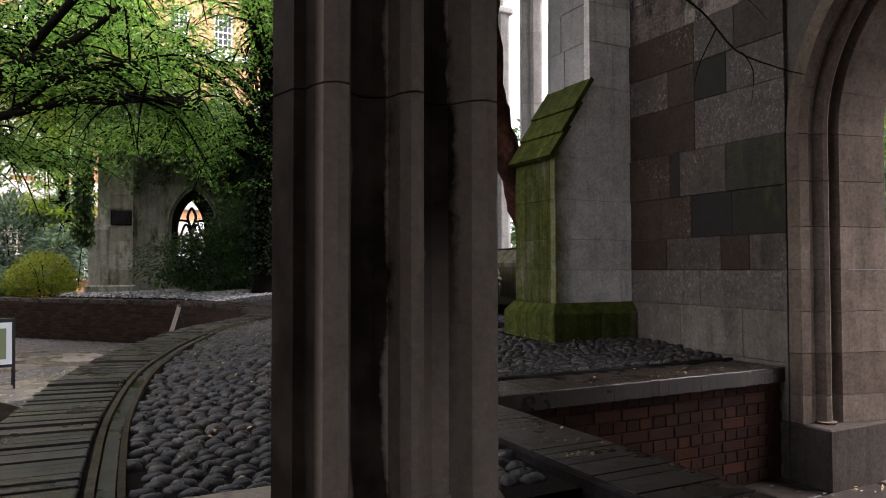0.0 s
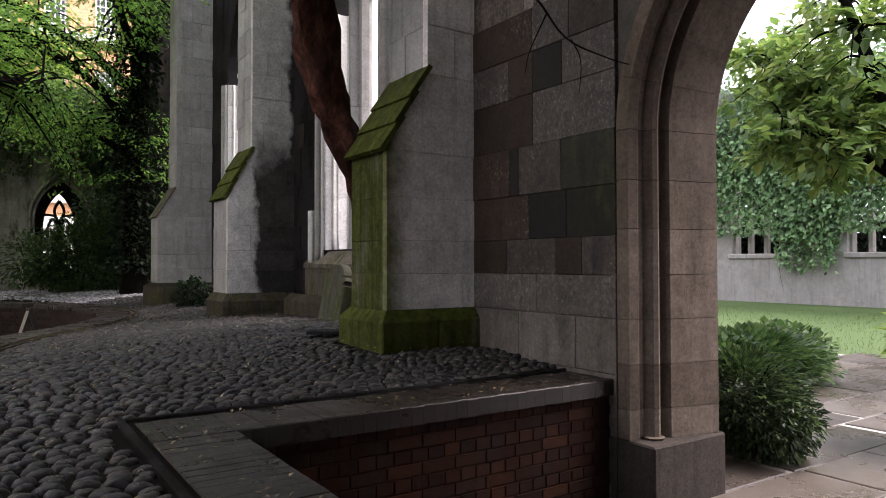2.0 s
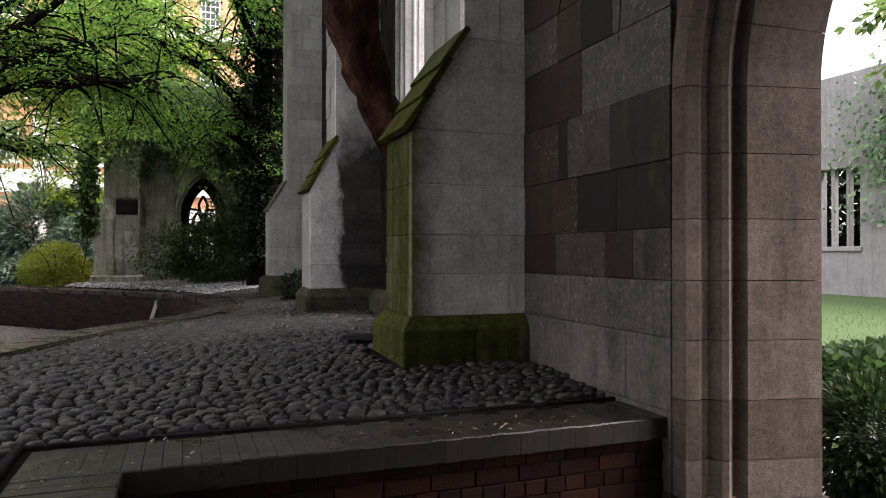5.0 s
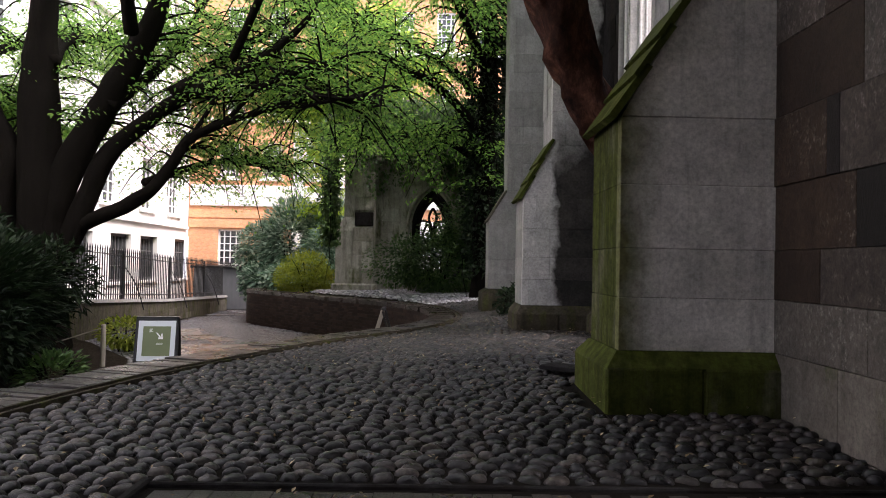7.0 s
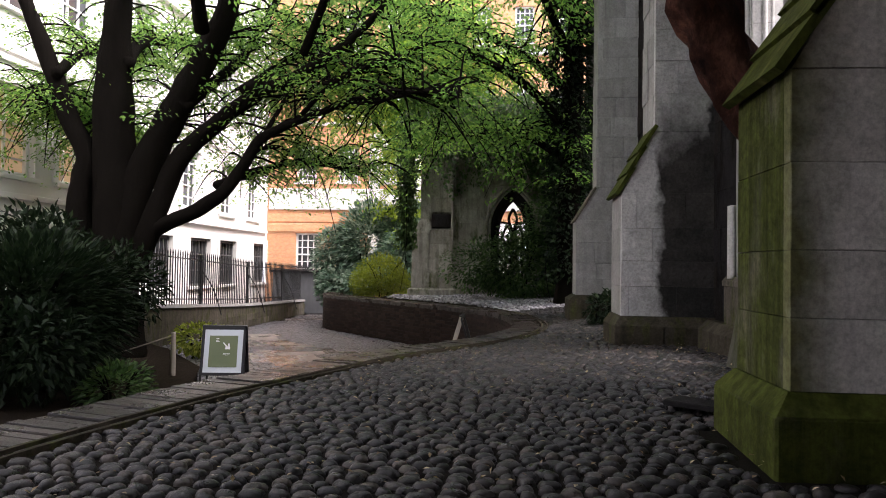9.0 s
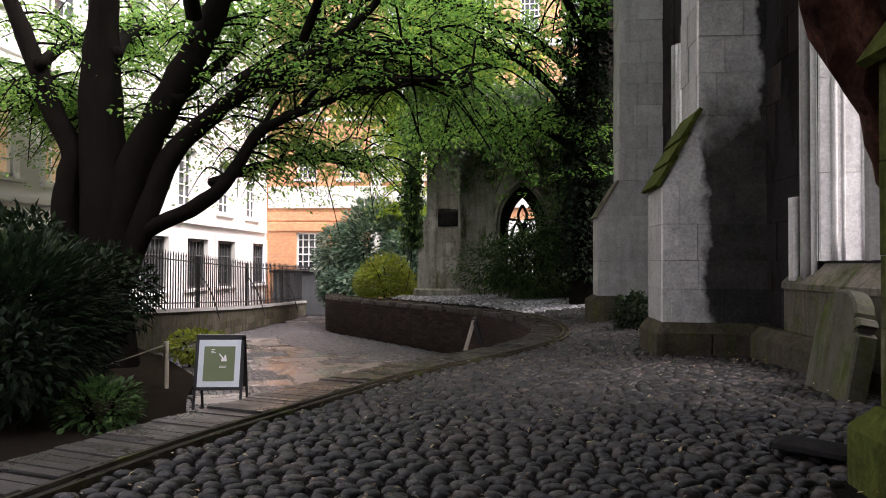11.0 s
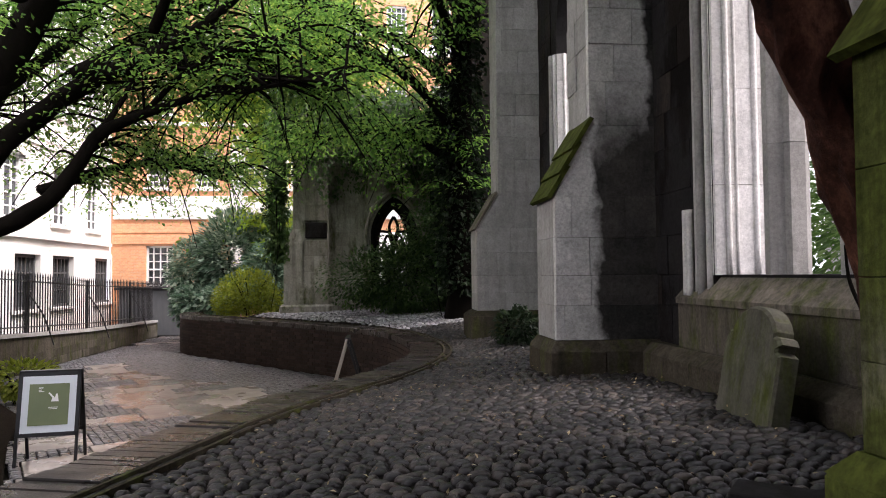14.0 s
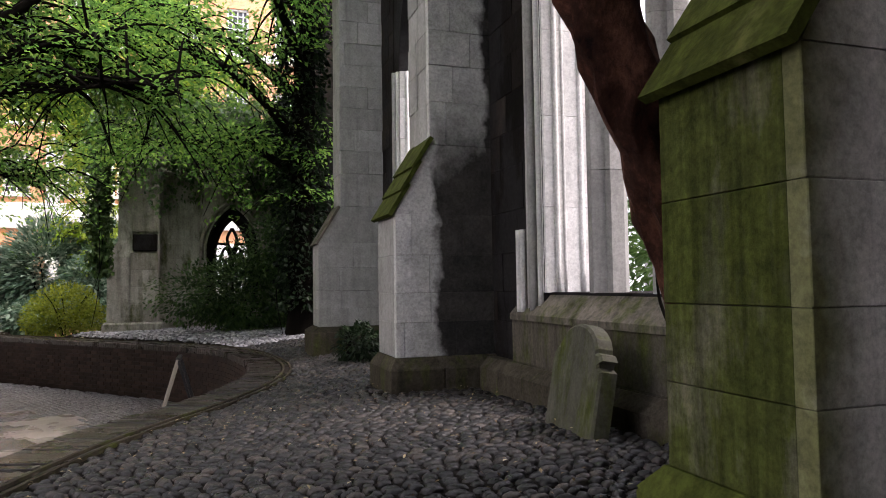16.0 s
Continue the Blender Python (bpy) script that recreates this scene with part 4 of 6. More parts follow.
# ---- the pit beside the tower: brick walls, coping, wet floor ----
pit = structure(new("pit_wall"), "red brick retaining wall with a brick-on-edge coping")
box_part("core", (1.9, 4.13, -0.3), (4.84, 4.5, 0.735), "brick_red", pit)
box_part("core", (1.9, 2.2, -0.3), (2.24, 4.13, 0.735), "brick_red", pit)
structure(box_part("pit_floor", (2.0, 2.3, -0.25), (5.6, 4.2, -0.02), "soil_joint"), "bedding under the wet slabs")
structure(box_part("garden_floor", (5.5, -6.0, -0.25), (26.0, 24.0, -0.03), "soil"), "garden earth beyond the arch")
structure(box_part("paving_bed", (5.55, 0.0, -0.2), (13.9, 7.9, -0.012), "joint_pale"), "pale mortar bed between the garden slabs")

# ---- white building and its railings ----
white = thing("white_building", "tall white rendered building with multi-pane windows", "building")
WX = -7.4


def x_wall(name, x0, x1, y0, y1, z0, z1, holes, material, parent):
    """A wall facing +x with rectangular openings (ya, yb, za, zb)."""
    ys = sorted({y0, y1, *[h[0] for h in holes], *[h[1] for h in holes]})
    bm = bmesh.new()
    for ya, yb in zip(ys[:-1], ys[1:]):
        hs = sorted([h for h in holes if h[0] <= ya and h[1] >= yb], key=lambda h: h[2])
        z = z0
        for h in hs:
            if h[2] > z:
                add_box(bm, (x0, ya, z), (x1, yb, h[2]))
            z = h[3]
        if z < z1:
            add_box(bm, (x0, ya, z), (x1, yb, z1))
    return part(name, bm, material, parent)


def y_wall(name, y0, y1, x0, x1, z0, z1, holes, material, parent):
    xs = sorted({x0, x1, *[h[0] for h in holes], *[h[1] for h in holes]})
    bm = bmesh.new()
    for xa, xb in zip(xs[:-1], xs[1:]):
        hs = sorted([h for h in holes if h[0] <= xa and h[1] >= xb], key=lambda h: h[2])
        z = z0
        for h in hs:
            if h[2] > z:
                add_box(bm, (xa, y0, z), (xb, y1, h[2]))
            z = h[3]
        if z < z1:
            add_box(bm, (xa, y0, z), (xb, y1, z1))
    return part(name, bm, material, parent)


def window_x(parent, x, ya, yb, za, zb, nx, nz, glass, label="", paint="paint_white"):
    """A window in a wall facing +x: frame, glazing bars, sill, pane."""
    w = box_part("window", (x - 0.2, ya, za), (x - 0.18, yb, zb), glass, parent, 0, label)
    bm = bmesh.new()
    for lo, hi in (((x - 0.19, ya, za), (x - 0.1, ya + 0.09, zb)), ((x - 0.19, yb - 0.09, za), (x - 0.1, yb, zb)), ((x - 0.19, ya, zb - 0.09), (x - 0.1, yb, zb)), ((x - 0.19, ya, za), (x - 0.1, yb, za + 0.09))):
        add_box(bm, lo, hi)
    part("frame", bm, paint, w)
    for i in range(1, nx):
        y = ya + (yb - ya) * i / nx
        box_part("glazing_bar", (x - 0.185, y - 0.022, za + 0.09), (x - 0.13, y + 0.022, zb - 0.09), paint, w)
    for i in range(1, nz):
        z = za + (zb - za) * i / nz
        box_part("glazing_bar", (x - 0.184, ya + 0.09, z - 0.02), (x - 0.135, yb - 0.09, z + 0.02), paint, w)
    box_part("sill", (x - 0.15, ya - 0.1, za - 0.1), (x + 0.1, yb + 0.1, za - 0.002), "render_white", w, 0.01)
    bm = bmesh.new()
    for lo, hi in (((x, ya - 0.16, za), (x + 0.05, ya - 0.002, zb + 0.16)), ((x, yb + 0.002, za), (x + 0.05, yb + 0.16, zb + 0.16)), ((x, ya, zb + 0.002), (x + 0.05, yb, zb + 0.16))):
        add_box(bm, lo, hi)
    part("architrave", bm, "render_white", w)


holes = []
for y in (11.4, 14.7, 17.6, 20.6, 23.6, 26.6, 29.2):
    wd = 2.1 if y == 14.7 else 1.25
    holes += [(y, y + wd, 3.45, 5.3), (y, y + 1.25 if wd < 2 else y + 2.1, 6.9, 8.9), (y, y + wd, 10.2, 12.0)]
for y in (18.6, 21.6, 24.3, 26.6, 29.9):
    holes.append((y, y + 1.5, 0.9, 2.5))
x_wall("facade", WX - 0.5, WX, 6.0, 31.4, -0.4, 14.0, holes, "render_white", white)
for h in holes:
    warm = 3 < h[2] < 4 and h[0] < 18
    low_ = h[2] < 1
    window_x(white, WX, *h, 6 if low_ else 3, 5 if h[3] - h[2] > 1.7 else 3, "window_warm" if warm else "window_dark", "lit warm room behind the panes" if warm else "barred window with grey frame" if low_ else "", "paint_grey" if low_ else "paint_white")
for z, d in ((5.75, 0.06), (5.95, 0.06), (2.95, 0.12), (9.4, 0.18), (13.6, 0.4)):
    box_part("string_course", (WX - 0.1, 6.0, z), (WX + d, 31.3, z + 0.12), "render_white", white, 0.01)
box_part("roof", (WX - 8, 6.0, 14.0), (WX + 0.3, 31.4, 14.6), "stone_far", white)

orange = thing("orange_brick_building", "orange brick building with white stone dressings and sash windows", "building")
OY = 31.5
oh = []
for x in (-6.12, -4.32, -2.53, -0.73, 1.07, 2.87, 4.67, 6.47):
    oh += [(x, x + 0.85, 5.22, 6.75), (x + 0.2, x + 1.0, 8.05, 9.4), (x + 0.2, x + 1.0, 11.0, 12.6)]
    oh += [(x, x + 1.0, 1.2, 3.0)]
y_wall("facade", OY, OY + 0.5, -7.4, 14.0, -0.5, 15.5, oh, "brick_orange", orange)
for i, h in enumerate(oh):
    xa, xb, za, zb = h
    w = box_part("window", (xa, OY + 0.18, za), (xb, OY + 0.2, zb), "window_dark", orange)
    bm = bmesh.new()
    for lo, hi in (((xa, OY + 0.08, za), (xa + 0.07, OY + 0.18, zb)), ((xb - 0.07, OY + 0.08, za), (xb, OY + 0.18, zb)), ((xa, OY + 0.08, zb - 0.07), (xb, OY + 0.18, zb)), ((xa, OY + 0.08, za), (xb, OY + 0.18, za + 0.07)), ((xa, OY + 0.07, (za + zb) / 2 - 0.03), (xb, OY + 0.18, (za + zb) / 2 + 0.03))):
        add_box(bm, lo, hi)
    part("frame", bm, "paint_white", w)
    for j in (1, 2, 3):
        x = xa + (xb - xa) * j / 4
        box_part("glazing_bar", (x - 0.02, OY + 0.11, za + 0.07), (x + 0.02, OY + 0.179, zb - 0.07), "paint_white", w)
    for j in (1, 2, 4, 5):
        z = za + (zb - za) * j / 6
        box_part("glazing_bar", (xa + 0.07, OY + 0.115, z - 0.017), (xb - 0.07, OY + 0.178, z + 0.017), "paint_white", w)
    if abs(xa + 2.53) < 0.1 or abs(xa - 2.87) < 0.1:
        bm = bmesh.new()
        for lo, hi in (((xa - 0.45, OY - 0.06, za - 0.3), (xa - 0.003, OY - 0.002, zb + 0.5)), ((xb + 0.003, OY - 0.06, za - 0.3), (xb + 0.9, OY - 0.002, zb + 0.5)), ((xa, OY - 0.06, zb + 0.003), (xb, OY - 0.002, zb + 0.5))):
            add_box(bm, lo, hi)
        part("stone_surround", bm, "render_white", w)
    box_part("sill", (xa - 0.1, OY - 0.1, za - 0.12), (xb + 0.1, OY + 0.1, za - 0.003), "render_white", w, 0.01)
for z0, z1, d in ((4.0, 4.9, 0.1), (7.6, 7.75, 0.12), (10.5, 10.8, 0.2), (15.2, 15.6, 0.5)):
    box_part("stone_band", (-7.3, OY - d, z0), (14.0, OY + 0.02, z1), "render_white", orange, 0.02)
for z in np.arange(-0.3, 3.9, 0.42):
    box_part("rusticated_course", (-7.35, OY - 0.05, z), (-0.2, OY + 0.01, z + 0.36), "brick_orange", orange, 0.012) if z < 0.8 or z > 3.0 else None
box_part("roof", (-7.4, OY, 15.6), (14.0, OY + 8, 16.2), "stone_far", orange)

FX = -5.4
top_z = lambda y: float(np.interp(y, [8, 16.5, 24, 33], [1.1, 0.77, 0.42, 0.19]))
dwarf = structure(new("dwarf_wall"), "low brick wall under the railings")
prism("core", [[(FX - 0.15, y, -0.5), (FX - 0.15, y, top_z(y) - 0.08), (FX + 0.15, y, top_z(y) - 0.08), (FX + 0.15, y, -0.5)] for y in (8, 16.5, 24, 33)], "stone_damp", dwarf)
prism("coping", [[(FX - 0.2, y, top_z(y) - 0.078), (FX - 0.18, y, top_z(y)), (FX + 0.18, y, top_z(y)), (FX + 0.2, y, top_z(y) - 0.078)] for y in (8, 16.5, 24, 33)], "stone_pale", dwarf)
ashlar(dwarf, (FX + 0.15, 20, 0), (0, 1, 0), (1, 0, 0), 13, [-0.3, -0.1, 0.1], "stone_damp", random.Random(5), 0.4, 0.7, 0.03, proud=0.015)
fence = thing("iron_railings", "black iron railings with pointed bars on the low wall", "railings")
bar = None
RH = 1.3
for i in range(170):
    y = 10.5 + i * 0.132
    z = top_z(y)
    if bar is None:
        vs, fs, _ = tube([(0, 0, 0), (0, 0, 0.7), (0, 0, RH)], [0.016, 0.016, 0.016], 6)
        n0 = len(vs)
        for zz, r in ((RH - 0.02, 0.022), (RH + 0.1, 0.003)):
            vs += [Vector((r * math.cos(a * 1.047), r * math.sin(a * 1.047), zz)) for a in range(6)]
        fs += [(n0 + j, n0 + (j + 1) % 6, n0 + 6 + (j + 1) % 6, n0 + 6 + j) for j in range(6)]
        bar = mesh_object("bar", vs, fs, "black_paint", fence)
        bar.location = (FX, y, z)
    else:
        b2 = new("bar", bar.data)
        b2.parent = fence
        b2.location = (FX, y, z)
for h in (0.12, RH - 0.14):
    prism("rail", [[(FX - 0.02, y, top_z(y) + h), (FX - 0.02, y, top_z(y) + h + 0.03), (FX + 0.02, y, top_z(y) + h + 0.03), (FX + 0.02, y, top_z(y) + h)] for y in (10.4, 16.5, 24, 33)], "black_paint", fence)
for y in (14, 17.4, 20.8, 24.2, 27.6, 31):
    z = top_z(y)
    v, f, c = tube([(FX + 0.04, y, z + 0.9), (FX + 0.3, y + 0.15, z + 0.4), (FX + 0.5, y + 0.25, z - 0.3)], [0.018] * 3, 6)
    mesh_object("stay", v, f, "black_paint", fence)
    box_part("post", (FX - 0.03, y - 0.03, z), (FX + 0.03, y + 0.03, z + RH + 0.02), "black_paint", fence)
bin_box = thing("grey_bin_store", "dark grey steel bin store behind the railings", "bin store")
box_part("body", (-6.6, 30.0, -0.3), (-3.3, 31.0, 1.35), "pot_grey", bin_box, 0.02)
box_part("lid", (-6.7, 29.9, 1.352), (-3.2, 31.05, 1.45), "black_paint", bin_box, 0.02)

# walls behind the start; openings are added and sized to let daylight reach the pier
wl_ = structure(new("wall_west"), "plain unseen stone wall, its opening added to light the pier")
x_wall("core", -3.6, -3.2, -4.6, 2.9, -0.2, 5.2, [(-3.2, -2.0, 0.0, 2.6)], "pier_stone", wl_)
wl_ = structure(new("wall_south"), "plain unseen stone wall, its opening added to light the pier")
y_wall("core", -4.6, -4.2, -3.2, 4.83, -0.2, 5.2, [(-0.6, 1.9, 0.0, 3.5)], "pier_stone", wl_)
# unseen mass over the room, height set by how much sky it blocks
structure(box_part("tower_upper", (-3.6, -4.6, 5.6), (5.53, 2.72, 9.5), "stone_brown"), "tall upper stage of the tower, out of view, added to block the southern sky")

# ---- wall and lawn seen through the arch ----
gw = structure(new("wall_garden"), "pale plastered ruin wall with vine-grown windows")
GX = 27.5
gh = [(11.5, 13.6, 2.0, 5.2), (16.2, 18.3, 2.0, 5.2), (20.9, 23.0, 2.0, 5.2), (25.4, 27.5, 2.0, 5.2), (7, 9, 2, 5.2)]
x_wall("core", GX, GX + 0.7, -4, 40, -0.3, 9.0, gh, "stone_pale", gw)
for ya, yb, za, zb in gh:
    for i in (0, 1, 2, 3):
        y = ya + (yb - ya) * i / 3
        box_part("mullion_stone", (GX + 0.2, y - 0.08, za), (GX + 0.45, y + 0.08, zb), "stone_pale", gw, 0.02)
    box_part("sill", (GX - 0.1, ya - 0.1, za - 0.2), (GX + 0.6, yb + 0.1, za - 0.003), "stone_pale", gw, 0.03)
prism("lawn_bed", [[(13.5, 2.0, -0.05), (13.5, 30, -0.05), (13.5, 30, -0.02), (13.5, 2.0, -0.02)], [(GX - 0.02, 2.0, -0.05), (GX - 0.02, 30, -0.05), (GX - 0.02, 30, 0.03), (GX - 0.02, 2.0, 0.03)]], "lawn", structure(new("lawn_ground"), "mown lawn inside the ruined nave"))

# ---- trees ----
def tree(name, label, limbs, twigs, leaf, size, n_leaf, seed, bark="bark_dark", wob=0.25, droop=0.25, length=(0.8, 1.9), low=3.0, bare=0, crown_label=""):
    """limbs: lists of (points, radii). Twigs grow from the outer limbs and carry sprays of leaves."""
    rng = random.Random(seed)
    t = thing(name, label, "tree")
    main = [tube(p, r, 12, wob, 5.5 if bark == "bark_red" else 2.3) for p, r in limbs]
    for i, m in enumerate(main):
        mesh_object("trunk" if i == 0 else "limb", m[0], m[1], bark, t, smooth=True)
    small, spots, dirs = [], [], []
    for k_ in range(twigs):
        li = rng.randrange(len(main))
        line = main[li][2]
        s = rng.uniform(0.35, 1.0)
        p = line[int(s * (len(line) - 1))]
        if p.z < low or (bare and li < bare and (s < 0.4 or p.z < 3.1)):
            continue
        d = Vector((rng.gauss(0, 1), rng.gauss(0, 1), rng.gauss(0.1, 0.35))).normalized()
        if bare and li < 2 and rng.random() < 0.6:
            continue
        if bare and li < bare and rng.random() < 0.88:
            d.y = abs(d.y) + 0.1
        L = rng.uniform(*length)
        q1 = p + d * L * 0.5 + Vector((0, 0, 0.08 * L))
        q2 = p + d * L + Vector((0, 0, -droop * L))
        small.append(tube([p, q1, q2], [0.028, 0.016, 0.006], 4))
        for j in range(7):
            u = 0.25 + 0.75 * j / 6
            c = p.lerp(q1, u * 2) if u < 0.5 else q1.lerp(q2, u * 2 - 1)
            side = d.cross(Vector((0, 0, 1))).normalized()
            for sg in (-1, 1):
                e = c + (side * sg + d * 0.5) * rng.uniform(0.2, 0.55) * (1.1 - 0.4 * u) + Vector((0, 0, rng.uniform(-0.12, 0.05)))
                spots.append((c, e))
    join_tubes("fine_branching", small, bark, t)
    g = np.random.default_rng(seed)
    A = np.array([tuple(a) for a, b in spots])
    B = np.array([tuple(b) for a, b in spots])
    pick = g.integers(0, len(A), n_leaf)
    u = g.uniform(0.05, 1.1, (n_leaf, 1))
    c = A[pick] + (B[pick] - A[pick]) * u + g.normal(0, 0.05, (n_leaf, 3))
    d = (B - A)[pick]
    d /= np.linalg.norm(d, axis=1)[:, None] + 1e-9
    d[:, 2] -= 0.35
    tagged(leaves("crown", c, d, size, leaf, t, crown_label, seed, 0.62, 0.55), kind="")
    return t


Y = 15.0
limbs = [
    ([(-4.4, Y, -0.2), (-4.42, Y, 1.2), (-4.43, Y, 2.3), (-4.46, Y - 0.05, 4.2), (-4.46, Y - 0.1, 5.4), (-4.3, Y - 0.2, 6.8), (-4.0, Y, 8.6)], [0.55, 0.45, 0.4, 0.36, 0.3, 0.2, 0.1]),
    ([(-4.6, Y, 0.3), (-5.05, Y - 0.05, 2.2), (-5.06, Y - 0.1, 3.0), (-4.95, Y - 0.1, 3.65), (-5.27, Y - 0.15, 4.3), (-5.65, Y - 0.2, 5.3), (-6.1, Y - 0.4, 6.6), (-6.5, Y - 0.8, 8.2)], [0.3, 0.24, 0.21, 0.2, 0.18, 0.16, 0.12, 0.06]),
    ([(-4.35, Y, 0.8), (-4.2, Y, 2.4), (-3.9, Y, 3.4), (-3.3, Y - 0.05, 4.5), (-2.65, Y - 0.1, 5.6), (-2.3, Y - 0.2, 6.3), (-1.7, Y - 0.5, 8.2)], [0.36, 0.32, 0.29, 0.26, 0.23, 0.19, 0.08]),
    ([(-4.1, Y, 1.4), (-3.66, Y, 2.55), (-3.26, Y, 3.54), (-2.56, Y - 0.05, 4.2), (-1.76, Y - 0.1, 4.76), (-0.97, Y - 0.1, 5.12), (-0.04, Y - 0.15, 5.68), (0.72, Y - 0.3, 6.4)], [0.24, 0.2, 0.17, 0.15, 0.125, 0.1, 0.075, 0.04]),
    ([(-4.15, Y, 1.5), (-3.77, Y, 2.2), (-2.84, Y - 0.05, 2.65), (-2.3, Y - 0.1, 3.0), (-1.97, Y - 0.1, 3.45), (-1.62, Y - 0.15, 3.93), (-0.97, Y - 0.2, 4.24), (-0.04, Y - 0.2, 4.56), (1.23, Y - 0.3, 4.84)], [0.2, 0.15, 0.13, 0.12, 0.11, 0.095, 0.07, 0.05, 0.02]),
    ([(-0.97, Y - 0.2, 4.24), (-0.4, Y - 0.3, 4.8), (0.2, Y - 0.4, 5.1), (1.0, Y - 0.6, 5.3)], [0.05, 0.04, 0.03, 0.012]),
    ([(-1.62, Y - 0.15, 3.93), (-1.3, Y - 0.1, 4.5), (-1.1, Y, 5.0), (-0.5, Y + 0.1, 5.5)], [0.05, 0.04, 0.03, 0.012]),
    ([(-0.04, Y - 0.2, 4.56), (0.6, Y - 0.6, 4.5), (1.4, Y - 0.9, 4.6), (2.1, Y - 1.2, 4.4)], [0.035, 0.03, 0.02, 0.01]),
    ([(-5.65, Y - 0.2, 5.3), (-6.1, Y + 0.8, 5.2), (-6.3, Y + 1.9, 4.8), (-6.4, Y + 3.0, 4.5)], [0.08, 0.06, 0.04, 0.015]),
    ([(-4.97, Y - 0.1, 3.65), (-5.5, Y + 1.0, 4.3), (-5.9, Y + 2.2, 4.5), (-6.2, Y + 3.4, 4.3)], [0.08, 0.06, 0.04, 0.015]),
    ([(-5.27, Y - 0.15, 4.3), (-5.9, Y + 0.2, 4.7), (-6.4, Y + 0.8, 4.8), (-6.7, Y + 1.4, 4.6)], [0.06, 0.05, 0.03, 0.012]),
    ([(-4.2, Y - 0.2, 5.3), (-4.6, Y + 1.2, 6.2), (-4.5, Y + 2.8, 6.6), (-4.0, Y + 4.2, 6.4)], [0.14, 0.11, 0.08, 0.03]),
    ([(-2.46, Y - 0.1, 3.1), (-1.8, Y + 1.4, 3.7), (-1.2, Y + 2.8, 3.9), (-0.6, Y + 4.0, 3.8)], [0.08, 0.06, 0.04, 0.02]),
    ([(-2.6, Y - 0.5, 5.8), (-2.2, Y - 2.0, 6.9), (-1.4, Y - 3.6, 7.4), (-0.6, Y - 5.2, 7.6)], [0.13, 0.1, 0.07, 0.03]),
    ([(-0.66, Y - 0.8, 5.3), (0.2, Y - 2.2, 6.0), (0.8, Y - 3.4, 6.3), (1.4, Y - 4.6, 6.4)], [0.08, 0.06, 0.05, 0.02]),
    ([(-1.83, Y - 0.5, 4.75), (-1.2, Y + 0.8, 5.8), (-0.2, Y + 1.5, 6.8), (0.6, Y + 2.0, 7.6)], [0.1, 0.08, 0.06, 0.02]),
    ([(-3.1, Y - 0.2, 4.5), (-2.6, Y + 1.2, 5.8), (-2.4, Y + 2.4, 7.2), (-2.2, Y + 3.2, 8.4)], [0.12, 0.09, 0.07, 0.03]),
    ([(-5.4, Y - 0.4, 5.1), (-5.8, Y + 1.0, 5.9), (-5.9, Y + 2.4, 6.3), (-5.6, Y + 3.6, 6.4)], [0.1, 0.08, 0.05, 0.02]),
    # high limbs above the view, added so their leaves shade the ground
    ([(-4.0, Y - 0.3, 6.8), (-2.6, Y - 2.5, 8.2), (-1.0, Y - 4.6, 8.8), (0.8, Y - 6.6, 8.9)], [0.13, 0.1, 0.08, 0.03]),
    ([(-3.9, Y, 7.8), (-1.6, Y - 0.6, 9.0), (0.6, Y - 1.6, 9.4), (2.4, Y - 2.4, 9.2)], [0.12, 0.1, 0.07, 0.03]),
    ([(-2.0, Y - 0.9, 7.6), (-0.6, Y - 1.2, 8.0), (0.8, Y - 0.6, 7.9), (2.0, Y - 0.4, 7.4)], [0.09, 0.07, 0.05, 0.02]),
]
tree("spreading_tree", "large dark-stemmed spreading tree with layered green foliage", limbs, 1150, "leaf_tree", 0.082, 78000, 41, bare=8, crown_label="layered sprays of small green leaves")
limbs = [
    ([(4.15, 18.3, 0.5), (4.2, 18.3, 2.0), (4.2, 18.2, 4.5), (4.25, 18.1, 7.0), (4.1, 18.0, 9.5)], [0.32, 0.26, 0.24, 0.2, 0.12]),
    ([(4.2, 18.2, 4.6), (3.2, 17.6, 5.6), (1.8, 17.0, 6.2), (0.4, 16.6, 6.4)], [0.12, 0.09, 0.06, 0.02]),
    ([(4.2, 18.2, 5.6), (3.0, 18.4, 6.6), (1.4, 18.6, 7.4), (-0.2, 18.6, 7.9)], [0.12, 0.09, 0.06, 0.02]),
    ([(4.2, 18.2, 4.0), (3.3, 18.8, 4.7), (2.2, 19.2, 4.9), (1.0, 19.6, 4.8)], [0.1, 0.07, 0.05, 0.02]),
    ([(4.2, 18.1, 6.2), (3.6, 16.6, 6.9), (3.0, 15.0, 7.2), (2.6, 13.6, 7.0)], [0.1, 0.08, 0.05, 0.02]),
    ([(4.2, 18.1, 7.2), (3.0, 17.0, 8.4), (1.6, 16.0, 9.0), (0.4, 15.2, 9.2)], [0.1, 0.08, 0.05, 0.02]),
]
tree("ivy_clad_tree", "ivy-clad tree against the nave wall with green foliage", limbs, 330, "leaf_tree", 0.1, 22000, 43, crown_label="hanging sprays of green leaves")
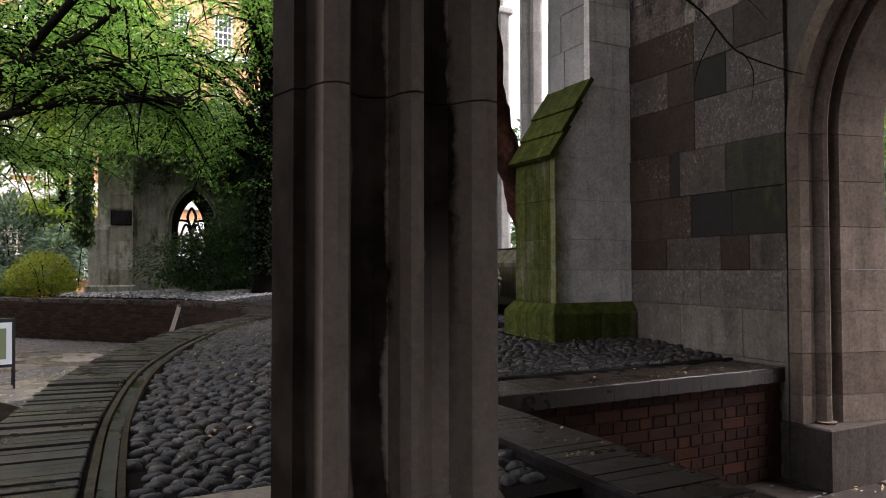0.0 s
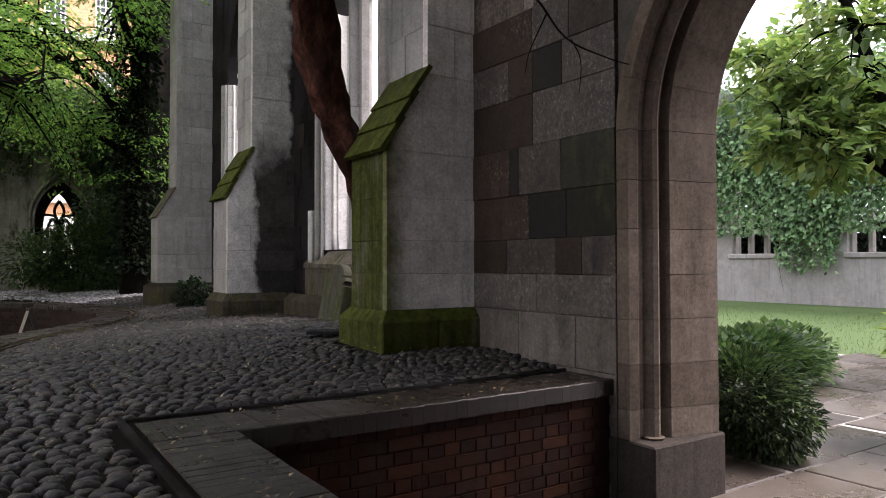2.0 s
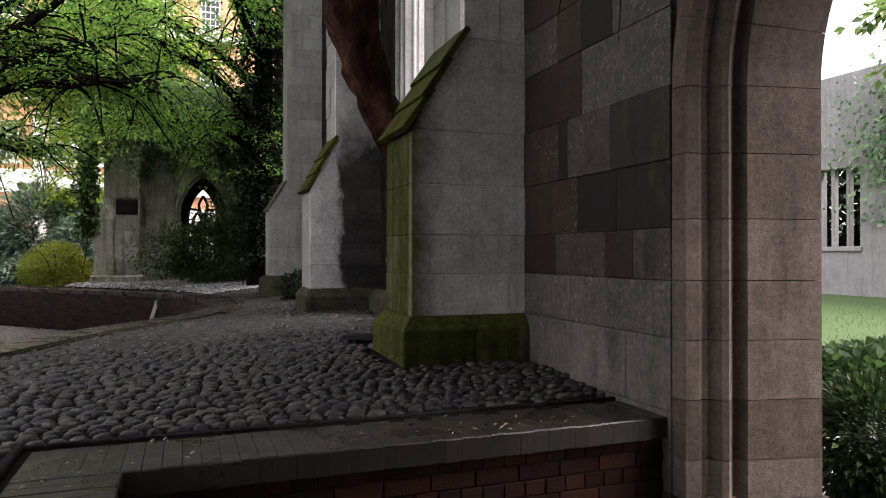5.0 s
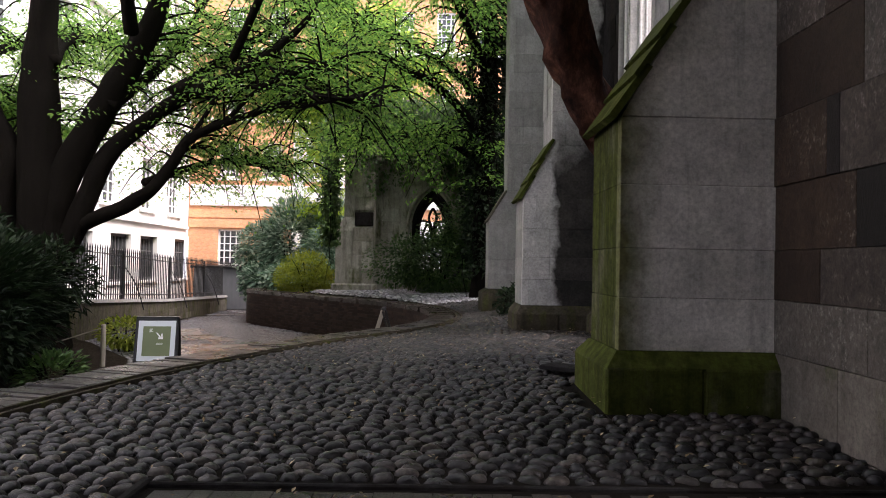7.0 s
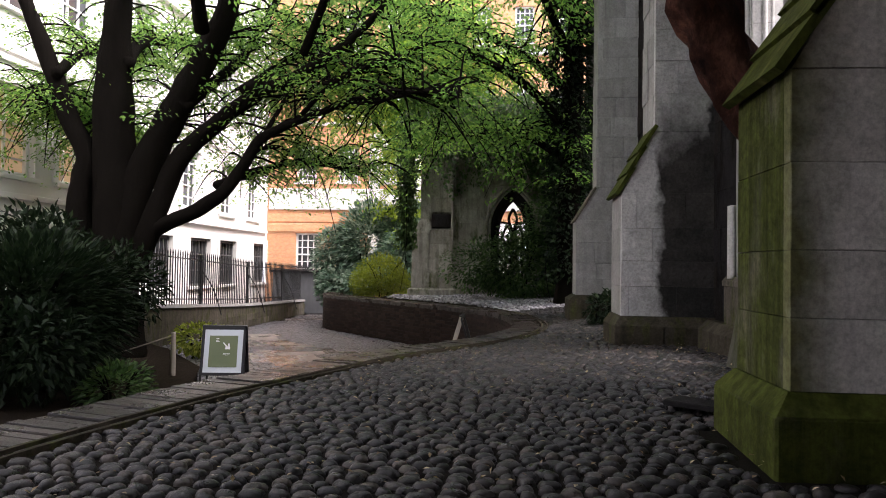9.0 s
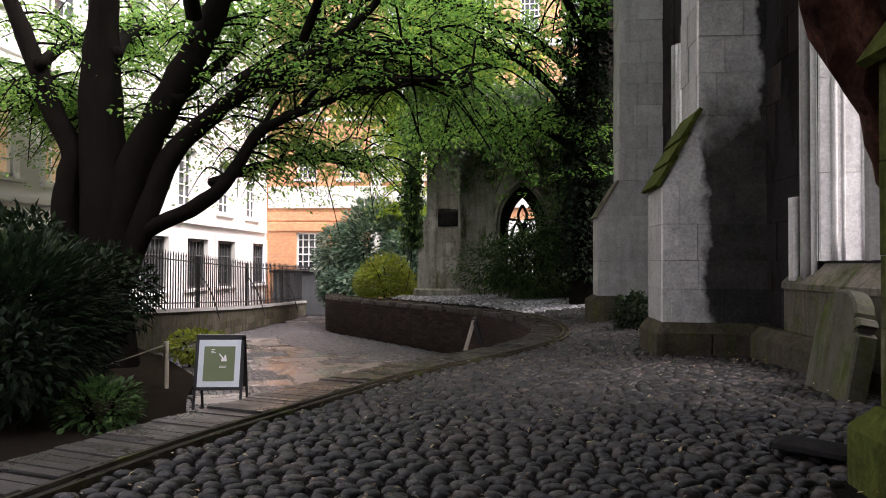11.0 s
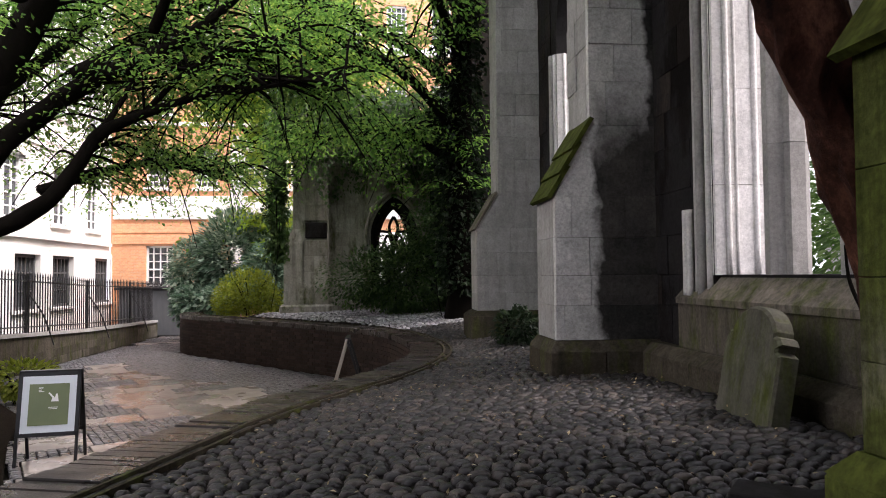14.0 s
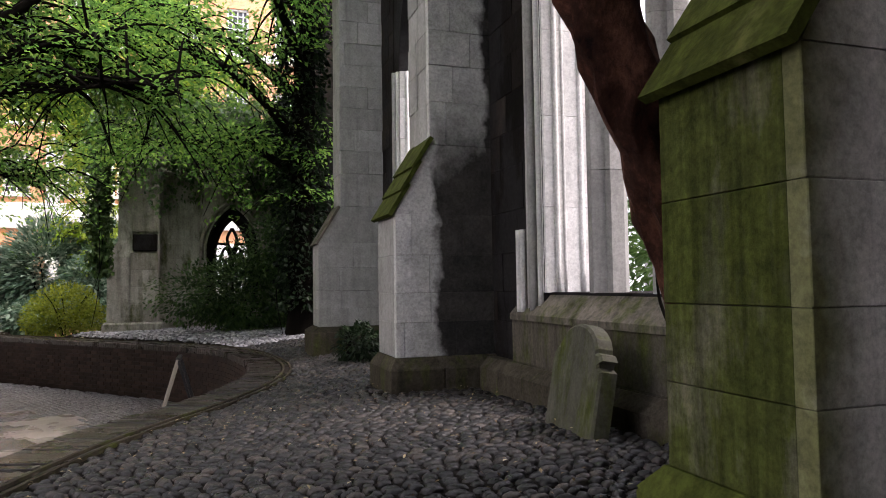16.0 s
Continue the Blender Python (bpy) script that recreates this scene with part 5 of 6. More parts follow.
limbs = [
    ([(-0.4, 26.6, -0.4), (-0.5, 26.4, 3.0), (-0.6, 26.2, 6.0), (-0.4, 26.0, 9.5)], [0.22, 0.18, 0.14, 0.06]),
    ([(-0.55, 26.2, 5.0), (-1.6, 25.6, 6.5), (-2.6, 25.2, 8.0)], [0.1, 0.07, 0.03]),
    ([(-0.55, 26.2, 5.5), (0.8, 25.2, 7.0), (2.0, 24.6, 8.4)], [0.1, 0.07, 0.03]),
    ([(-0.5, 26.1, 7.5), (0.2, 24.6, 9.0), (1.0, 23.2, 10.0)], [0.08, 0.06, 0.03]),
]
tree("pale_green_tree", "slender tree with bright yellow-green leaves behind the wall", limbs, 260, "leaf_bright", 0.16, 20000, 45, crown_label="bright yellow-green leaves")

limbs = [
    ([(4.74, 7.1, 0.8), (4.7, 7.05, 1.4), (4.52, 6.95, 1.9), (4.28, 6.82, 2.35), (3.97, 6.68, 2.95), (3.66, 6.55, 3.6), (3.4, 6.3, 4.3), (3.05, 6.1, 5.4), (2.8, 5.9, 6.8), (2.7, 5.8, 8.2)],
     [0.15, 0.12, 0.1, 0.13, 0.15, 0.14, 0.13, 0.12, 0.09, 0.05]),
    ([(3.97, 6.68, 2.95), (3.86, 6.6, 3.6), (3.76, 6.5, 4.3), (3.7, 6.4, 5.4), (3.9, 6.8, 7.0)], [0.09, 0.1, 0.09, 0.075, 0.05]),
    ([(3.45, 6.1, 5.6), (2.6, 6.6, 7.0), (1.6, 7.4, 7.9), (0.8, 8.2, 8.2)], [0.08, 0.06, 0.05, 0.02]),
    ([(3.2, 6.0, 6.4), (2.6, 4.9, 7.4), (1.8, 4.2, 7.9), (1.0, 3.8, 8.1)], [0.07, 0.06, 0.04, 0.02]),
    ([(4.05, 6.6, 6.4), (3.6, 7.8, 7.6), (3.0, 9.2, 8.2), (2.4, 10.4, 8.4)], [0.07, 0.06, 0.04, 0.02]),
]
# trunk is visible; the crown sits above the view to dim the terrace
red = tree("leaning_red_tree", "leaning tree with flaking red-brown bark behind the buttress", limbs, 420, "leaf_tree", 0.16, 18000, 47, "bark_red", 0.75, low=6.3, crown_label="high crown of green leaves, out of view, added to shade the terrace")
v, f, c = tube([(4.8, 7.35, 1.45), (4.85, 7.45, 1.55), (4.87, 7.6, 1.75), (4.87, 7.63, 1.95)], [0.014, 0.012, 0.01, 0.006], 5)
mesh_object("sucker_shoot", v, f, "bark_dark", red, smooth=True)

twig = thing("bare_branch", "bare drooping branch in front of the tower wall", "branch")
bits = []
for pts, r in (([(3.3, 6.0, 6.0), (3.9, 5.6, 5.2), (4.3, 5.2, 4.5), (4.4, 4.9, 3.95), (4.5, 4.5, 3.5), (4.55, 4.25, 3.15), (4.6, 3.95, 2.95), (4.62, 3.75, 2.85)], 0.017),
               ([(4.45, 4.7, 3.7), (4.5, 4.45, 3.72), (4.55, 4.15, 3.5), (4.58, 4.0, 3.3)], 0.007), ([(4.52, 4.4, 3.35), (4.45, 4.5, 3.1), (4.45, 4.55, 2.95)], 0.006),
               ([(4.56, 4.2, 3.12), (4.55, 4.1, 2.95), (4.55, 4.12, 2.7)], 0.006), ([(4.42, 4.8, 3.85), (4.5, 4.5, 4.0), (4.55, 4.2, 3.95)], 0.008)):
    bits.append(tube(pts, [r * (1 - 0.8 * i / (len(pts) - 1)) for i in range(len(pts))], 5))
join_tubes("stem", bits, "bark_dark", twig)


# ---- shrubs, climbers and beds ----
def shrub(name, label, blobs, n, size, leaf, seed, ratio=0.5, flat=0.55, stems=6, droop=0.45):
    s = thing(name, label, "shrub")
    rng = random.Random(seed)
    (cx, cy, cz), rad = blobs[0]
    st = []
    for i in range(stems):
        a = rng.uniform(0, 6.28)
        st.append(tube([(cx + 0.1 * math.cos(a), cy + 0.1 * math.sin(a), cz - rad[2] - 0.05), (cx + rad[0] * 0.3 * math.cos(a), cy + rad[1] * 0.3 * math.sin(a), cz), (cx + rad[0] * 0.6 * math.cos(a), cy + rad[1] * 0.6 * math.sin(a), cz + rad[2] * 0.6)], [0.022, 0.015, 0.006], 5))
    for v, f, _ in st:
        mesh_object("stem", v, f, "bark_dark", s, smooth=True)
    P, D = [], []
    tot = sum(r[0] * r[1] * r[2] for _, r in blobs) ** (1)
    for j, (c, r) in enumerate(blobs):
        m = max(40, int(n * r[0] * r[1] * r[2] / tot))
        p, d = ellipsoid_points(m, c, r, seed + j, 0.35)
        ok = p[:, 2] > cz - blobs[0][1][2] - 0.02
        P.append(p[ok]), D.append(d[ok])
    leaves("foliage", np.concatenate(P), np.concatenate(D) + np.array((0, 0, -droop)), size, leaf, s, "", seed, flat, ratio)
    return s


shrub("dark_shrub", "broad dark evergreen shrub in front of the far wall", [((3.2, 20.2, 1.75), (1.45, 0.9, 0.95)), ((2.3, 20.0, 1.7), (0.95, 0.7, 0.8)), ((3.9, 20.3, 2.6), (0.9, 0.8, 1.0)), ((3.3, 20.0, 1.3), (1.4, 0.7, 0.5)), ((3.2, 20.1, 2.2), (0.7, 0.6, 0.7)), ((4.4, 19.6, 1.3), (0.5, 0.7, 0.6))], 12000, 0.1, "leaf_mid", 51, 0.6, 0.7)
shrub("yellow_shrub", "low yellow-green shrub beside the corner buttress", [((-0.9, 23.6, 1.35), (0.9, 0.7, 0.75)), ((-0.4, 23.3, 1.1), (0.6, 0.5, 0.5)), ((-1.5, 23.8, 1.1), (0.6, 0.5, 0.5))], 8000, 0.065, "leaf_yellow", 52, 0.7, 0.5, droop=0.1)
shrub("grey_shrub", "large grey-green shrub with pale leaves", [((-2.0, 27.2, 2.2), (1.6, 1.2, 1.8)), ((-0.6, 26.8, 2.6), (1.2, 1.0, 1.5)), ((-3.2, 27.6, 1.9), (1.1, 1.0, 1.4)), ((-0.7, 25.6, 1.9), (0.9, 0.8, 1.1))], 15000, 0.2, "leaf_grey", 53, 0.5, 0.6)
shrub("broad_leaved_plant", "broad-leaved green plant by the court wall", [((-2.9, 26.6, 0.9), (1.0, 0.8, 0.8)), ((-2.1, 26.0, 1.1), (0.8, 0.7, 0.6))], 3200, 0.17, "leaf_grey", 54, 0.75, 0.7)
shrub("bed_shrub", "dark drooping shrub beside the path", [((-3.3, 11.2, 1.0), (1.2, 1.5, 1.15)), ((-4.2, 12.6, 1.5), (1.0, 1.2, 1.1)), ((-3.1, 12.6, 1.3), (0.9, 0.8, 0.8)), ((-4.6, 10.2, 1.6), (1.2, 1.2, 1.3)), ((-2.6, 10.2, 0.7), (0.8, 0.9, 0.65))], 17000, 0.15, "leaf_dark", 55, 0.45, 0.8, droop=0.25)
shrub("fern_clump", "low green fern-like plant in the bed", [((-1.75, 10.6, 0.15), (0.45, 0.5, 0.42))], 900, 0.1, "leaf_mid", 56, 0.6, 0.7)
shrub("path_edge_plant", "small yellow-green plant at the path edge", [((-3.3, 16.2, 0.15), (0.6, 0.5, 0.35))], 900, 0.1, "leaf_yellow", 57, 0.6)
shrub("small_shrub", "small green shrub between two buttresses", [((4.3, 13.6, 1.08), (0.3, 0.4, 0.28)), ((4.4, 13.25, 1.1), (0.25, 0.3, 0.26))], 700, 0.085, "leaf_dark", 58, 0.65, 0.6)
shrub("clipped_bush", "rounded dark green bush beside the archway", [((6.6, 4.3, 0.46), (0.48, 0.5, 0.5)), ((6.65, 4.1, 0.28), (0.5, 0.45, 0.32))], 9000, 0.065, "leaf_bush", 59, 0.5, 0.6)
shrub("ground_cover", "low spreading pale-edged shrub beside the paving", [((10.2, 6.6, 0.28), (1.6, 1.1, 0.45)), ((9.0, 6.3, 0.3), (1.1, 0.8, 0.45)), ((11.8, 7.0, 0.25), (1.1, 0.9, 0.4))], 7000, 0.12, "leaf_mid", 60, 0.9, 0.85, droop=0.1)
shrub("yew_hedge", "tall dark evergreen behind the garden wall", [((31.5, 16.0, 3.5), (2.0, 8.0, 3.5)), ((31.5, 25.0, 3.5), (2.0, 6.0, 3.3))], 14000, 0.45, "leaf_dark", 63, 0.7)
shrub("backdrop_shrub", "dense shrub behind the nave window", [((9.2, 12.0, 2.6), (1.6, 2.6, 2.4)), ((9.0, 9.4, 2.4), (1.2, 1.6, 2.2)), ((9.2, 15.5, 2.6), (1.5, 2.2, 2.4))], 11000, 0.15, "leaf_ivy", 61)

limbs = [([(11.5, 4.7, -0.1), (11.6, 4.8, 2.0), (11.4, 5.2, 3.6), (11.0, 5.6, 5.4)], [0.16, 0.13, 0.1, 0.05]),
         ([(11.6, 4.8, 2.2), (12.2, 5.8, 3.4), (12.6, 6.8, 4.4)], [0.09, 0.07, 0.03]), ([(11.4, 5.0, 3.0), (11.8, 6.4, 4.2), (12.0, 7.8, 5.2)], [0.08, 0.06, 0.02]),
         ([(11.5, 5.0, 2.6), (11.0, 5.6, 3.2), (10.8, 6.4, 3.6)], [0.07, 0.05, 0.02])]
tree("broad_leaved_tree", "small tree with large glossy leaves in the garden", limbs, 210, "leaf_big", 0.19, 10000, 62, length=(0.4, 1.0), crown_label="large glossy leaves")


def climber(name, label, pts_fn, n, size, leaf, seed, ratio=0.8):
    c = thing(name, label, "climber")
    p, d = pts_fn(np.random.default_rng(seed), n)
    leaves("foliage", p, d, size, leaf, c, "", seed, 0.15, ratio)
    rng = random.Random(seed)
    st = []
    for _ in range(14):
        i = rng.randrange(len(p))
        a = Vector(p[i])
        st.append(tube([a, a + Vector((rng.uniform(-0.1, 0.1), rng.uniform(-0.3, 0.3), -0.8)), a + Vector((rng.uniform(-0.1, 0.1), rng.uniform(-0.5, 0.5), -1.7))], [0.012, 0.01, 0.006], 4))
    for v, f, _ in st:
        mesh_object("stem", v, f, "bark_dark", c, smooth=True)
    return c


def far_ivy(g, n):
    x = np.concatenate([g.normal(4.4, 0.45, n // 4), g.uniform(0.0, 4.2, n // 2), g.normal(0.08, 0.12, n - n // 4 - n // 2)])
    z = np.concatenate([g.uniform(1.2, 6.5, n // 4), 6.5 - np.abs(g.normal(0, 1.25, n // 2)), g.uniform(2.2, 5.6, n - n // 4 - n // 2)])
    y = np.where(x < 1.4, 21.8, 22.4) - np.abs(g.normal(0, 0.12, n)) * (1 + np.clip(z - 3.9, 0, 2) * 2.2)
    ok = (z > 4.0 + 0.35 * np.sin(x * 3.1) + 0.2 * np.sin(x * 7.7 + 1)) | (x > 3.75) | (x < 0.35)
    x, y, z = x[ok], y[ok], z[ok]
    n = len(x)
    return np.stack([x, y, z], 1), np.tile((0, -0.6, -0.8), (n, 1))


def trunk_ivy(g, n):
    a, z = g.uniform(0, 6.28, n), g.uniform(1.4, 8.5, n)
    r = 0.3 + np.abs(g.normal(0, 0.13, n))
    return np.stack([4.2 + r * np.cos(a), 18.25 + r * np.sin(a), z], 1), np.stack([np.cos(a), np.sin(a), -0.8 + 0 * a], 1)


def nave_vine(g, n):
    y, z = g.normal(14.6, 2.6, n), 2.8 + np.abs(g.normal(3.2, 1.7, n))
    z = np.where(np.abs(y - 15) < 1.2, z - g.uniform(0, 1.6, n), z)
    return np.stack([GX - 0.05 - np.abs(g.normal(0, 0.25, n)), y, z], 1), np.tile((-0.6, 0, -0.8), (n, 1))


climber("wall_ivy", "ivy hanging over the far wall and its buttress", far_ivy, 15000, 0.12, "leaf_mid", 71)
climber("trunk_ivy", "dark ivy round the tree trunk", trunk_ivy, 5000, 0.11, "leaf_dark", 72)
climber("vine", "bright green vine over the garden wall", nave_vine, 22000, 0.2, "leaf_vine", 73)

bed = structure(new("planting_bed"), "dark soil bed between the path and the railings")
vs, fs = [], []
ys = np.arange(3.0, 17.6, 0.5)
for i, y in enumerate(ys):
    xe = float(np.interp(y, [3, 9, 11, 12.5, 14.5, 17.5], [-0.14, 0.05, -1.0, -1.7, -2.5, -4.6]))
    for j in range(9):
        x = -5.3 + (xe + 5.3) * j / 8
        vs.append((x, y, court_z(y) + 0.05 + 0.35 * (1 - j / 8) * (0.6 + 0.4 * noise.noise((x * 0.8, y * 0.8, 0))) + 0.04 * noise.noise((x * 4, y * 4, 1))))
    if i:
        fs += [(9 * (i - 1) + j, 9 * (i - 1) + j + 1, 9 * i + j + 1, 9 * i + j) for j in range(8)]
mesh_object("soil", vs, fs, "soil", bed, smooth=True)

# ---- gravestone ----
grave = thing("gravestone", "old lichened gravestone with a rounded top leaning on the wall", "gravestone")
w, h = 0.36, 0.65
out = [(-w, -0.12), (w, -0.12), (w, h * 0.62), (w - 0.05, h * 0.65), (w - 0.05, h * 0.69), (w - 0.01, h * 0.72), (w - 0.045, h * 0.77), (w - 0.09, h * 0.78)]
for i in range(9):
    a = math.pi * (0.09 + 0.82 * i / 8)
    out.append((0.28 * math.cos(a) , h * 0.74 + 0.185 * math.sin(a)))
out += [(-w + 0.09, h * 0.78), (-w + 0.045, h * 0.77), (-w + 0.01, h * 0.72), (-w, h * 0.62)]
M = pose(4.6, 8.12, 0.94, 0, 10, -6)
front = [M @ Vector((-0.055, -u, v)) for u, v in out]
inner = [M @ Vector((-0.07, -u * 0.965, v * 0.975 if v > 0 else v)) for u, v in out]
back = [M @ Vector((0.04, -u, v)) for u, v in out]
prism("slab", [inner, front, back], "stone_grave", grave)
flat_stone = thing("ledger_stone", "flat dark stone slab lying on the cobbles", "stone slab")
box_part("slab", (-0.24, -0.1, 0), (0.24, 0.1, 0.03), "stone_dark", flat_stone, 0.006, m=pose(3.93, 6.62, 0.96, 0, 0, -38))

# ---- display boards ----
def a_board(label, at, turn, w, h, poster):
    s = thing("display_board", label, "sign board")
    base = pose(*at, 0, 0, turn)
    for sg in (1, -1):
        tilt = base @ pose(0, -sg * 0.02, h, -sg * 11, 0, 0)
        bm = bmesh.new()
        t = 0.04
        b0 = -h * 0.70
        for lo, hi in (((-w / 2, -0.015, b0), (-w / 2 + t, 0.015, 0)), ((w / 2 - t, -0.015, b0), (w / 2, 0.015, 0)), ((-w / 2, -0.015, -t), (w / 2, 0.015, 0)), ((-w / 2, -0.015, b0), (w / 2, 0.015, b0 + t))):
            add_box(bm, lo, hi, 0.004, tilt)
        part("panel_frame", bm, "black_paint", s)
        yy = -0.012 * sg
        panel = box_part("panel", (-w / 2 + t, min(yy, 0), b0 + t), (w / 2 - t, max(yy, 0), -t), "poster_paper" if (sg == 1 and poster) else "black_paint", s, 0, "", tilt)
        if sg == 1 and poster:
            pz0, pz1 = b0 + 0.11, -0.12
            p = box_part("poster", (-w / 2 + 0.105, -0.016, pz0), (w / 2 - 0.105, -0.0125, pz1), "poster_green", panel, 0, "olive green poster with white bars of text", tilt)
            for i, (x0, x1, z0, z1) in enumerate(((-0.1, -0.06, -0.165, -0.155), (-0.1, -0.07, -0.185, -0.178), (-0.1, -0.05, -0.2, -0.193), (0.0, 0.09, -0.36, -0.354), (0.0, 0.08, -0.375, -0.37))):
                box_part("text_bar", (x0, -0.0185, z0), (x1, -0.0165, z1), "poster_white", p, 0, "", tilt)
            bm = bmesh.new()
            for q in (((0.02, -0.3), (0.09, -0.3), (0.085, -0.265), (0.03, -0.262)), ((0.03, -0.262), (0.055, -0.262), (0.0, -0.205), (-0.01, -0.215)), ((0.055, -0.262), (0.085, -0.265), (0.075, -0.22), (0.06, -0.225))):
                bm.faces.new([bm.verts.new(tilt @ Vector((x, -0.0175, z))) for x, z in q])
            part("white_emblem", bm, "poster_white", p)
        for x in (-w / 2 + 0.015, w / 2 - 0.015):
            box_part("leg", (x - 0.014, -0.012, -h / math.cos(radians(11)) + 0.004), (x + 0.014, 0.012, b0 + 0.002), "black_paint", s, 0, "", tilt)
    box_part("hinge_bar", (-w / 2, -0.035, h - 0.012), (w / 2, 0.035, h + 0.02), "black_paint", s, 0.004, "", base)
    return s


a_board("black folding display board with a green poster on the path", (-0.91, 11.75, court_z(11.7) + 0.012), 8, 0.58, 0.92, True)
b_ = thing("folded_display_board", "display board seen edge-on, pale wooden edge, in the court corner", "sign board")
zc = court_z(16.5)
for sg, mt in ((1, "wood_back"), (-1, "black_paint")):
    m_ = pose(1.97, 16.4, zc + 0.98, 0, sg * 16, -2)
    bm = bmesh.new()
    for x0 in (0.0,):
        add_box(bm, (-0.02, -0.3, -1.0), (0.02, -0.26, 0), 0.004, m_)
        add_box(bm, (-0.02, 0.26, -1.0), (0.02, 0.3, 0), 0.004, m_)
        add_box(bm, (-0.018, -0.26, -0.05), (0.018, 0.26, 0), 0, m_)
    part("frame_half", bm, mt, b_, "pale wooden frame" if sg == 1 else "")
box_part("hinge_bar", (-0.03, -0.3, 0.97), (0.03, 0.3, 1.0), "black_paint", b_, 0.003, "", pose(1.97, 16.4, zc, 0, 0, -2))

rope = thing("rope_barrier", "slack rope between short posts along the bed", "rope")
v, f, c = tube([(-4.6, 8.6, 0.75), (-3.6, 9.8, 0.4), (-2.8, 11.6, 0.36), (-2.35, 13.2, 0.55)], [0.011] * 4, 5)
mesh_object("rope_line", v, f, "rope", rope, smooth=True)
for x, y, zz in ((-2.35, 13.2, 0.6), (-4.6, 8.6, 0.85)):
    v, f, c = tube([(x, y, -0.15), (x, y, 0.3), (x, y, zz)], [0.04, 0.04, 0.035], 8)
    mesh_object("post", v, f, "wood_back", rope, smooth=True)

pot = thing("planter_pot", "tall grey planter with broad green leaves by the arch", "planter")
prism("pot", [[(8.3 + sx * r, 3.36 + sy * r, z) for sx, sy in ((-1, -1), (1, -1), (1, 1), (-1, 1))] for r, z in ((0.2, -0.03), (0.27, 0.72), (0.29, 0.72), (0.29, 0.78), (0.24, 0.78), (0.23, 0.7))], "pot_grey", pot)
p, d = ellipsoid_points(420, (8.3, 3.36, 0.95), (0.42, 0.42, 0.3), 81, 0.3)
leaves("foliage", p, d, 0.24, "leaf_big", pot, "", 81, 0.4, 0.5)
v, f, c = tube([(8.3, 3.36, 0.6), (8.31, 3.37, 0.8), (8.35, 3.39, 1.05)], [0.025, 0.02, 0.008], 5)
mesh_object("stem", v, f, "bark_dark", pot)

# ---- loose litter ----
g = np.random.default_rng(91)
P = []
while len(P) < 900:
    x, y = g.uniform(0.6, 4.8), g.uniform(2.8, 12.5)
    if on_terrace(x, y):
        P.append((x, y, ground_z(x, y) + 0.02))
for _ in range(90):
    P.append((g.uniform(1.95, 4.75), g.uniform(4.14, 4.52), 0.812))
for _ in range(40):
    P.append((g.uniform(1.9, 2.2), g.uniform(2.8, 4.1), 0.812))
for _ in range(120):
    P.append((g.uniform(3.6, 5.3), g.uniform(3.5, 4.08), 0.006))
tagged(leaves("leaf_litter", np.array(P), np.tile((1.0, 0.2, 0.02), (len(P), 1)), 0.026, "leaf_litter", None, "small pale fallen leaves scattered on the stones", 92, 0.95, 0.6), kind="stuff")
g = np.random.default_rng(95)
n = 9000
P = np.stack([g.uniform(13.6, 24.6, n), g.uniform(4, 26, n), np.full(n, -0.01)], 1)
tagged(leaves("grass", P, np.tile((0, 0, 1.0), (n, 1)), 0.09, "grass_blade", None, "short green lawn grass", 96, 0.2, 0.12), kind="stuff")

# ---- pieces: slabs, setts, bricks, coping, cobbles ----
def slab_piece(parent, corners, z0, z1, material, rng, name="slab", gap=0.008):
    c = [sum(p[i] for p in corners) / len(corners) for i in (0, 1)]
    ch = 0.008
    def shrink(d):
        res = []
        for x, y in corners:
            L = math.hypot(x - c[0], y - c[1])
            res.append((c[0] + (x - c[0]) * (1 - d / L), c[1] + (y - c[1]) * (1 - d / L)))
        return res
    tilt = rng.uniform(-0.004, 0.004)
    a, b = shrink(gap), shrink(gap + ch)
    n = len(corners)
    vs = [(x, y, z0) for x, y in a] + [(x, y, z1 - ch + tilt) for x, y in a] + [(x, y, z1 + tilt) for x, y in b]
    fs = [tuple(range(2 * n, 3 * n))]
    for r in (0, n):
        fs += [(r + j, r + (j + 1) % n, r + n + (j + 1) % n, r + n + j) for j in range(n)]
    return mesh_object(name, vs, fs, material, parent)


rng = random.Random(101)
court_paving = structure(new("court_paving"), "wet buff stone paving in the sunken court")
wall_pts = [p + left(i) * WID for i, p in enumerate(EDGE)]
WXs, WYs = np.array([p.x for p in wall_pts]), np.array([p.y for p in wall_pts])


def in_court(x, y):
    d2 = (WXs - x) ** 2 + (WYs - y) ** 2
    i = int(d2.argmin())
    j = min(i + 1, len(EDGE) - 1)
    tx, ty = EDGE_X[j] - EDGE_X[j - 1], EDGE_Y[j] - EDGE_Y[j - 1]
    s = tx * (y - WYs[i]) - ty * (x - WXs[i])
    bedx = float(np.interp(y, [3, 9, 11, 12.5, 14.5, 17.5, 18, 40], [-0.14, 0.05, -1.0, -1.7, -2.5, -4.6, -5.2, -5.2]))
    return s > 0 and x > bedx, math.sqrt(float(d2[i]))


ang = radians(28)
ca, sa = math.cos(ang), math.sin(ang)
row = 0
v0 = -4.0
sett_v, sett_f = [], []


